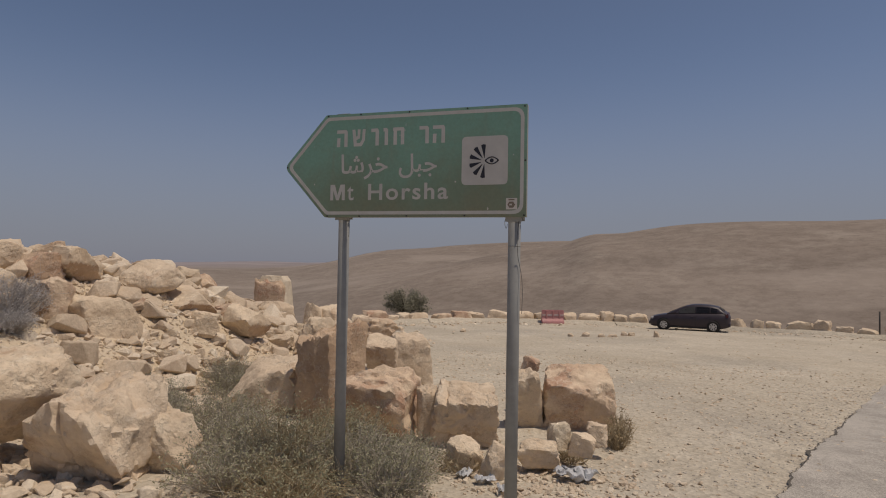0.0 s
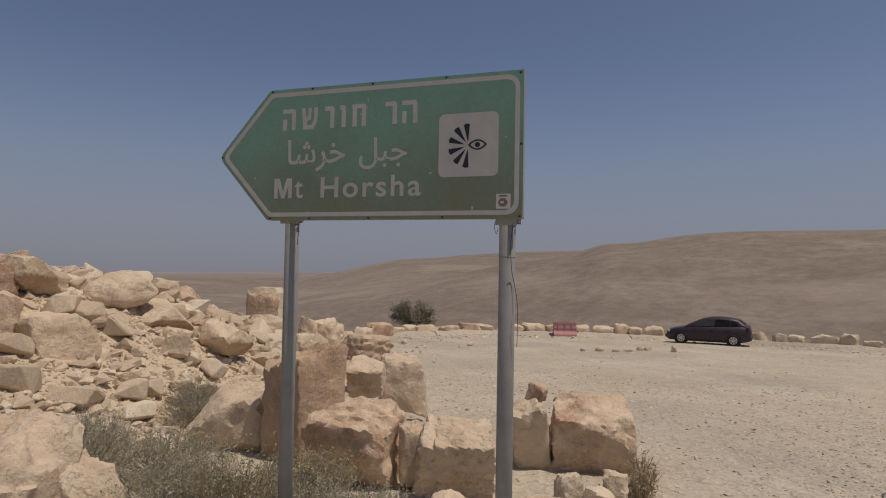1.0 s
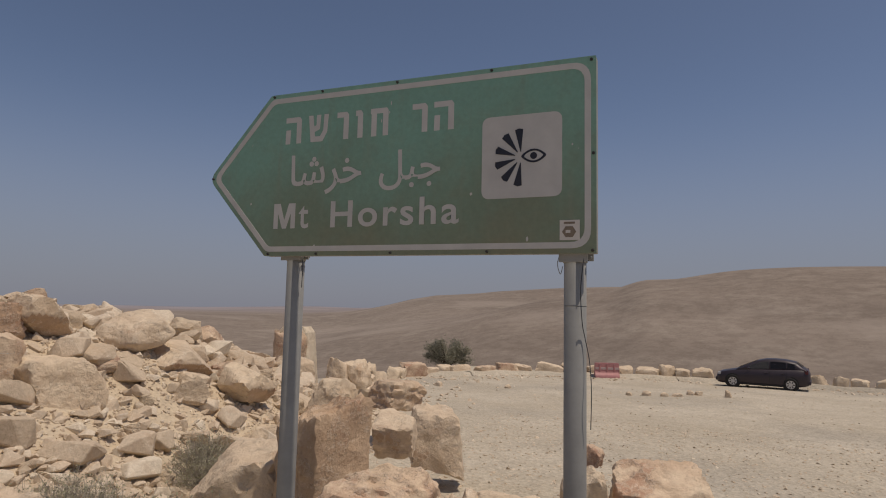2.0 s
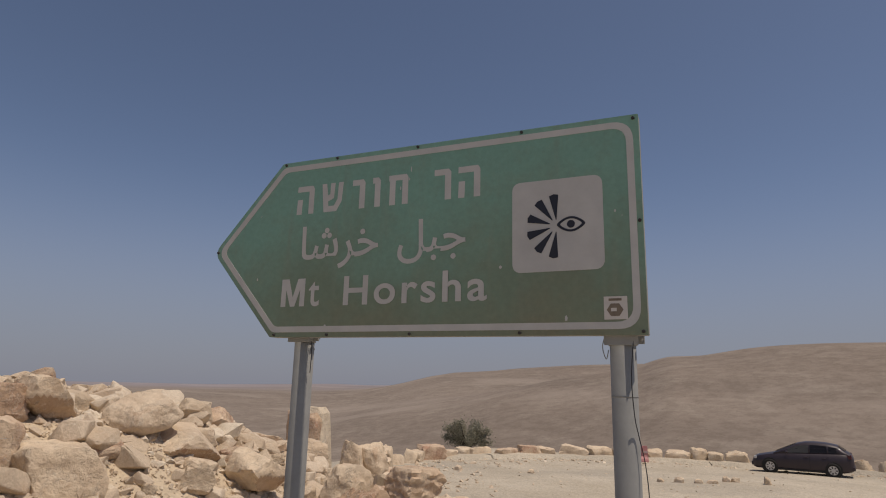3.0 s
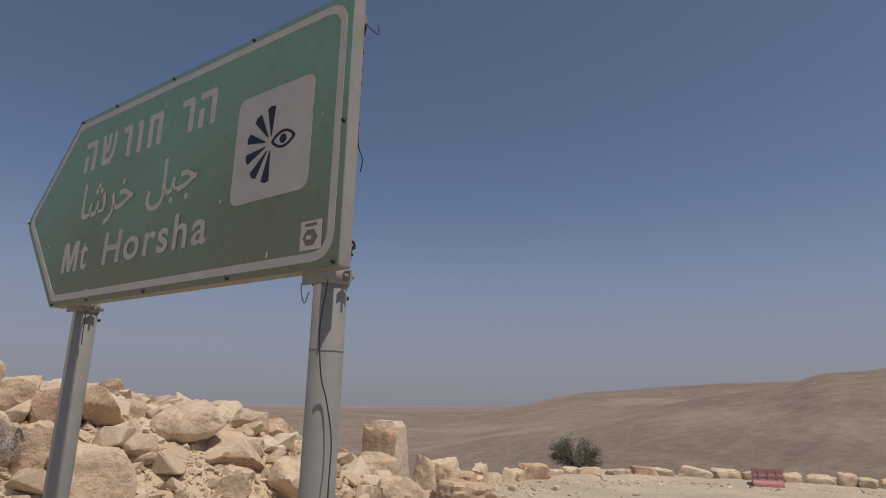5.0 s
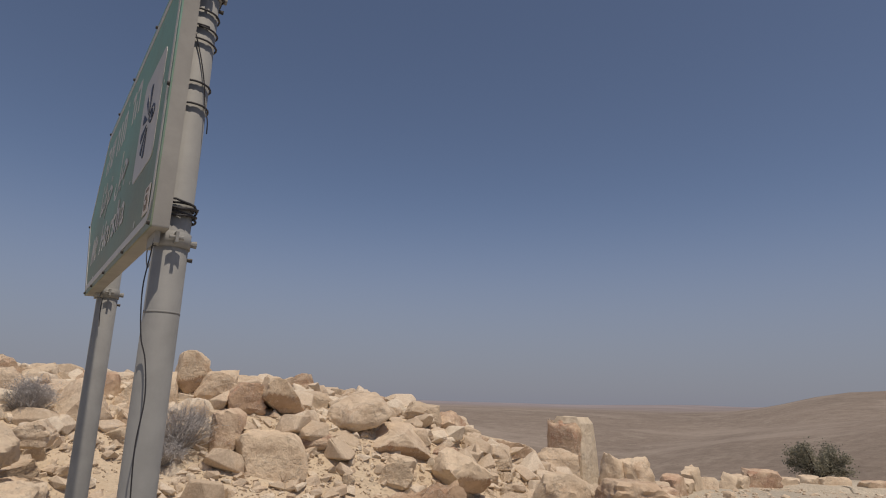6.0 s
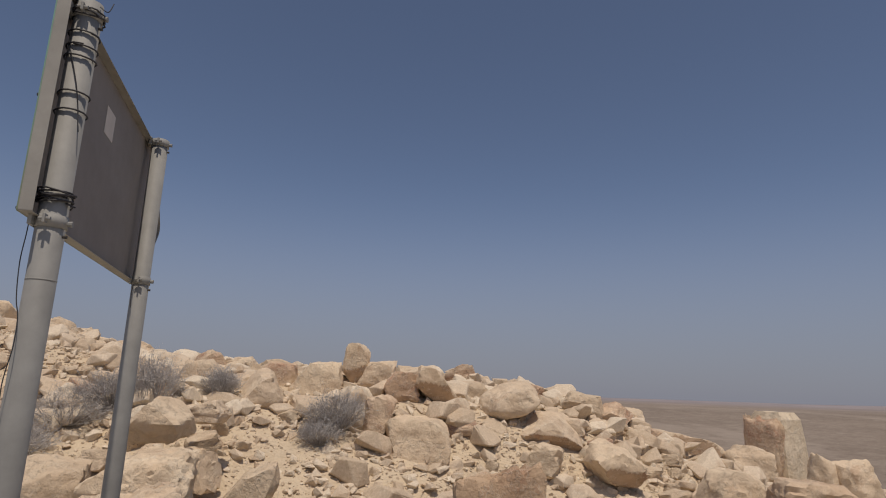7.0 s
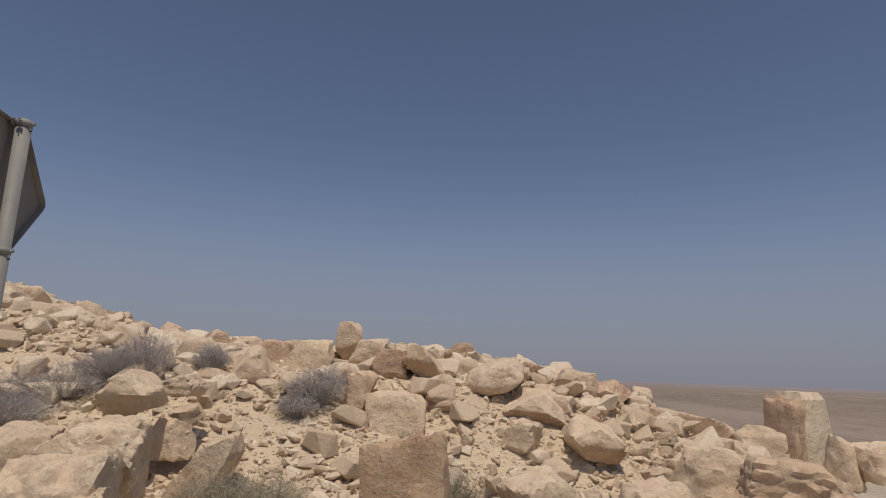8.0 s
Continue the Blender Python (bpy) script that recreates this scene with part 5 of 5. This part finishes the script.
pebbles("asphalt_crumbs", "grey crumbs of asphalt along the broken edge", 7000, by_the_edge, lambda r: 0.006 + 0.022 * r.random() ** 3, 8, 1, CRUMBS)
pebbles("foot_rubble", "small stones round the feet of the big boulders", 420, lambda r: (r.normal(-3.9, 0.7), r.normal(3.2, 0.4)), lambda r: 0.03 + 0.14 * r.random() ** 3, 9, 2)

# ---- plants ----
def shrub(name, x, y, radius, tall, stems, leaves, twig, leaf, label, seed, leaf_size=0.02, up=0.6):
    """A dry desert shrub: forking thin stems from one root, with small leaves on the outer twigs."""
    r = np.random.default_rng(seed)
    root = tagged(new(name), label, "shrub")
    root.location = (x, y, height(x, y) - 0.02)
    tv, tf, lv, lf = [], [], [], []

    def stick(a, b, ra, rb):
        w = b - a
        side = np.cross(w, (0.3, 0.2, 0.9))
        side = side / (np.linalg.norm(side) + 1e-9)
        other = np.cross(w, side)
        other = other / (np.linalg.norm(other) + 1e-9)
        k = len(tv)
        for p, q in ((a, ra), (b, rb)):
            for ang in (0, 2.094, 4.189):
                tv.append(p + (side * math.cos(ang) + other * math.sin(ang)) * q)
        for i in range(3):
            j = (i + 1) % 3
            tf.append((k + i, k + j, k + 3 + j, k + 3 + i))

    ends = []
    for _ in range(stems):
        a = r.uniform(0, 6.28)
        out = radius * math.sqrt(r.random())
        lean = np.array((math.cos(a) * out, math.sin(a) * out, tall * r.uniform(up, 1.0) * math.sqrt(max(1 - (out / radius) ** 2 * 0.75, 0.1))))
        p0 = np.array((math.cos(a), math.sin(a), 0)) * out * 0.25
        bend = lean * 0.5 + p0 * 0.4 + r.normal(0, 0.06 * radius, 3)
        bend[2] = abs(bend[2])
        stick(p0, bend, 0.005, 0.0035)
        stick(bend, lean, 0.0035, 0.002)
        for _ in range(3):
            s = r.uniform(0.35, 1.0)
            q = bend + (lean - bend) * s
            tip = q + r.normal(0, 0.13 * radius + 0.02, 3) + np.array((0, 0, 0.05 * tall))
            tip[2] = max(tip[2], 0.02)
            stick(q, tip, 0.002, 0.0012)
            ends.append((q, tip))
    for _ in range(leaves):
        q, tip = ends[r.integers(len(ends))]
        p = q + (tip - q) * r.uniform(0.1, 1.1) + r.normal(0, 0.012, 3)
        d = r.normal(0, 1, 3)
        d[2] = abs(d[2])
        d = d / np.linalg.norm(d) * leaf_size * r.uniform(0.7, 1.8)
        e = np.cross(d, r.normal(0, 1, 3))
        e = e / (np.linalg.norm(e) + 1e-9) * leaf_size * 0.32
        k = len(lv)
        lv.extend((p, p + d * 0.5 + e, p + d, p + d * 0.5 - e))
        lf.append((k, k + 1, k + 2, k + 3))
    for nm, v, f, mat in (("branchwork", tv, tf, twig), ("foliage", lv, lf, leaf)):
        ob = new(nm, mesh_of(nm, v, f, mat))
        ob.parent = root
    return root


G = "low grey-green desert shrub among stones"
# the thicket at the foot of the sign
for k, (x, y, rad, tall) in enumerate(((-2.75, 4.55, 0.55, 0.55), (-2.15, 4.6, 0.5, 0.5), (-2.9, 4.0, 0.5, 0.42), (-2.35, 3.9, 0.5, 0.36), (-1.75, 4.35, 0.42, 0.40), (-3.3, 4.75, 0.5, 0.45), (-2.6, 5.2, 0.5, 0.5), (-3.95, 5.4, 0.5, 0.46), (-1.85, 5.0, 0.35, 0.32))):
    shrub("shrub", x, y, rad, tall, 170, 2200, TWIG if k % 3 else STRAW, SAGE, "dry sage-green shrub at the foot of the sign", 40 + k, 0.019)
for k, (x, y, rad, tall) in enumerate(((-5.4, 7.35, 0.42, 0.6), (-5.1, 7.1, 0.35, 0.42), (-4.6, 5.0, 0.52, 0.58), (-5.0, 5.4, 0.5, 0.5))):
    shrub("shrub", x, y, rad, tall, 200, 2500, TWIG, SAGE, G, 60 + k, 0.016)
for k, (x, y, rad, tall) in enumerate(((-7.45, 5.75, 0.50, 0.55), (-7.1, 5.5, 0.3, 0.3), (-7.2, 1.6, 0.7, 0.45), (-7.5, 2.4, 0.6, 0.42), (-7.6, 3.35, 0.46, 0.78), (-7.75, 2.85, 0.5, 0.5), (-7.9, 4.15, 0.3, 0.42), (-5.1, 8.0, 0.36, 0.30), (-4.65, 8.92, 0.40, 0.50), (-6.7, 0.7, 0.6, 0.45), (-6.85, 2.05, 0.55, 0.40))):
    shrub("thorn_bush", x, y, rad, tall, 260, 3400, THORN, GREY_LEAF, "dry grey thorn bush among the mound's rocks", 80 + k, 0.014)
for k, (x, y, rad, tall) in enumerate(((-0.12, 7.0, 0.16, 0.40), (-0.16, 6.75, 0.16, 0.24), (-0.55, 5.95, 0.2, 0.16), (-1.45, 5.2, 0.24, 0.22), (-0.15, 6.6, 0.14, 0.3), (-5.2, 7.5, 0.26, 0.48))):
    shrub("dry_grass_tuft", x, y, rad, tall, 60, 70, STRAW, STRAW, "tuft of dry straw-coloured grass beside the stones", 120 + k, 0.03, 0.5)


def small_tree(x, y, z, wide, tall, seed):
    """A low spreading desert tree: short trunk, forking limbs, a ragged crown of small leaves."""
    r = np.random.default_rng(seed)
    tree = tagged(new("tree"), "small dark bushy desert tree behind the boundary row", "tree")
    tree.location = (x, y, z)
    bm = tube_bm([(0, 0, -0.2), (0.08, 0.03, tall * 0.15), (0.02, -0.05, tall * 0.3)], 0.14, 8, 0.7)
    part("trunk", bm, BARK, tree)
    tips = []
    for k in range(14):
        a = k * 2.4 + r.uniform(-0.3, 0.3)
        reach = wide * 0.5 * r.uniform(0.45, 0.95)
        up = tall * r.uniform(0.35, 0.95)
        tip = (math.cos(a) * reach, math.sin(a) * reach, up)
        part("limb", tube_bm([(0.02, -0.05, tall * 0.22), (tip[0] * 0.45, tip[1] * 0.45, tall * 0.25 + up * 0.3), tip], 0.06, 6, 0.25), BARK, tree)
        for s in (0.55, 0.8, 1.0):
            tips.append((np.array((tip[0] * s, tip[1] * s, tall * 0.25 * (1 - s) + up * s)), wide * r.uniform(0.07, 0.13)))
    lv, lf = [], []
    for _ in range(9000):
        c, rad = tips[r.integers(len(tips))]
        p = c + r.normal(0, rad * 0.6, 3) * (1, 1, 0.8)
        d = r.normal(0, 1, 3)
        d = d / np.linalg.norm(d) * 0.075
        e = np.cross(d, r.normal(0, 1, 3))
        e = e / (np.linalg.norm(e) + 1e-9) * 0.028
        k = len(lv)
        lv.extend((p, p + d * 0.5 + e, p + d, p + d * 0.5 - e))
        lf.append((k, k + 1, k + 2, k + 3))
    ob = new("crown", mesh_of("crown", lv, lf, TREE_LEAF))
    ob.parent = tree


small_tree(-11.4, 30.3, height(-11.4, 30.3) - 0.1, 2.2, 1.75, 5)

# a grey rag caught between the small stones
rag = bmesh.new()
bmesh.ops.create_grid(rag, x_segments=26, y_segments=18, size=0.5)
for v in rag.verts:
    p = v.co.copy()
    v.co = Vector((p.x * 0.34 + 0.05 * noise.noise(p * 6 + Vector((5, 1, 2))), p.y * 0.22 + 0.06 * noise.noise(p * 5 + Vector((8, 3, 6))), 0.05 + 0.06 * noise.noise(v.co * 4.0 + Vector((3, 7, 1))) + 0.03 * noise.noise(v.co * 9 + Vector((1, 2, 9)))))
bmesh.ops.solidify(rag, geom=rag.faces[:], thickness=0.004)
me = bpy.data.meshes.new("rag")
rag.to_mesh(me)
rag.free()
me.materials.append(CLOTH)
ob = new("rag", me)
ob.matrix_world = pose(-0.45, 5.35, height(-0.45, 5.35) + 0.03, 0, 0, 20)
tagged(ob, "crumpled grey rag lying between small stones", "rag")

# paper scraps among the stones at the foot of the sign
for k, (x, y, turn) in enumerate(((-1.15, 4.95, 30), (-0.95, 4.75, 110), (-1.35, 5.05, 75))):
    scrap = bmesh.new()
    bmesh.ops.create_grid(scrap, x_segments=9, y_segments=7, size=0.5)
    for v in scrap.verts:
        p = v.co.copy()
        v.co = Vector((p.x * 0.16 + 0.02 * noise.noise(p * 5 + Vector((k, 0, 3))), p.y * 0.10, 0.02 + 0.045 * noise.noise(p * 4 + Vector((k * 7, 2, 1)))))
    bmesh.ops.solidify(scrap, geom=scrap.faces[:], thickness=0.002)
    me = bpy.data.meshes.new("paper_scrap")
    scrap.to_mesh(me)
    scrap.free()
    me.materials.append(CLOTH)
    ob = new("paper_scrap", me)
    ob.matrix_world = pose(x, y, height(x, y) + 0.03, 0, 0, turn)
    tagged(ob, "crumpled pale scrap of litter among small stones", "litter", "litter by the sign")
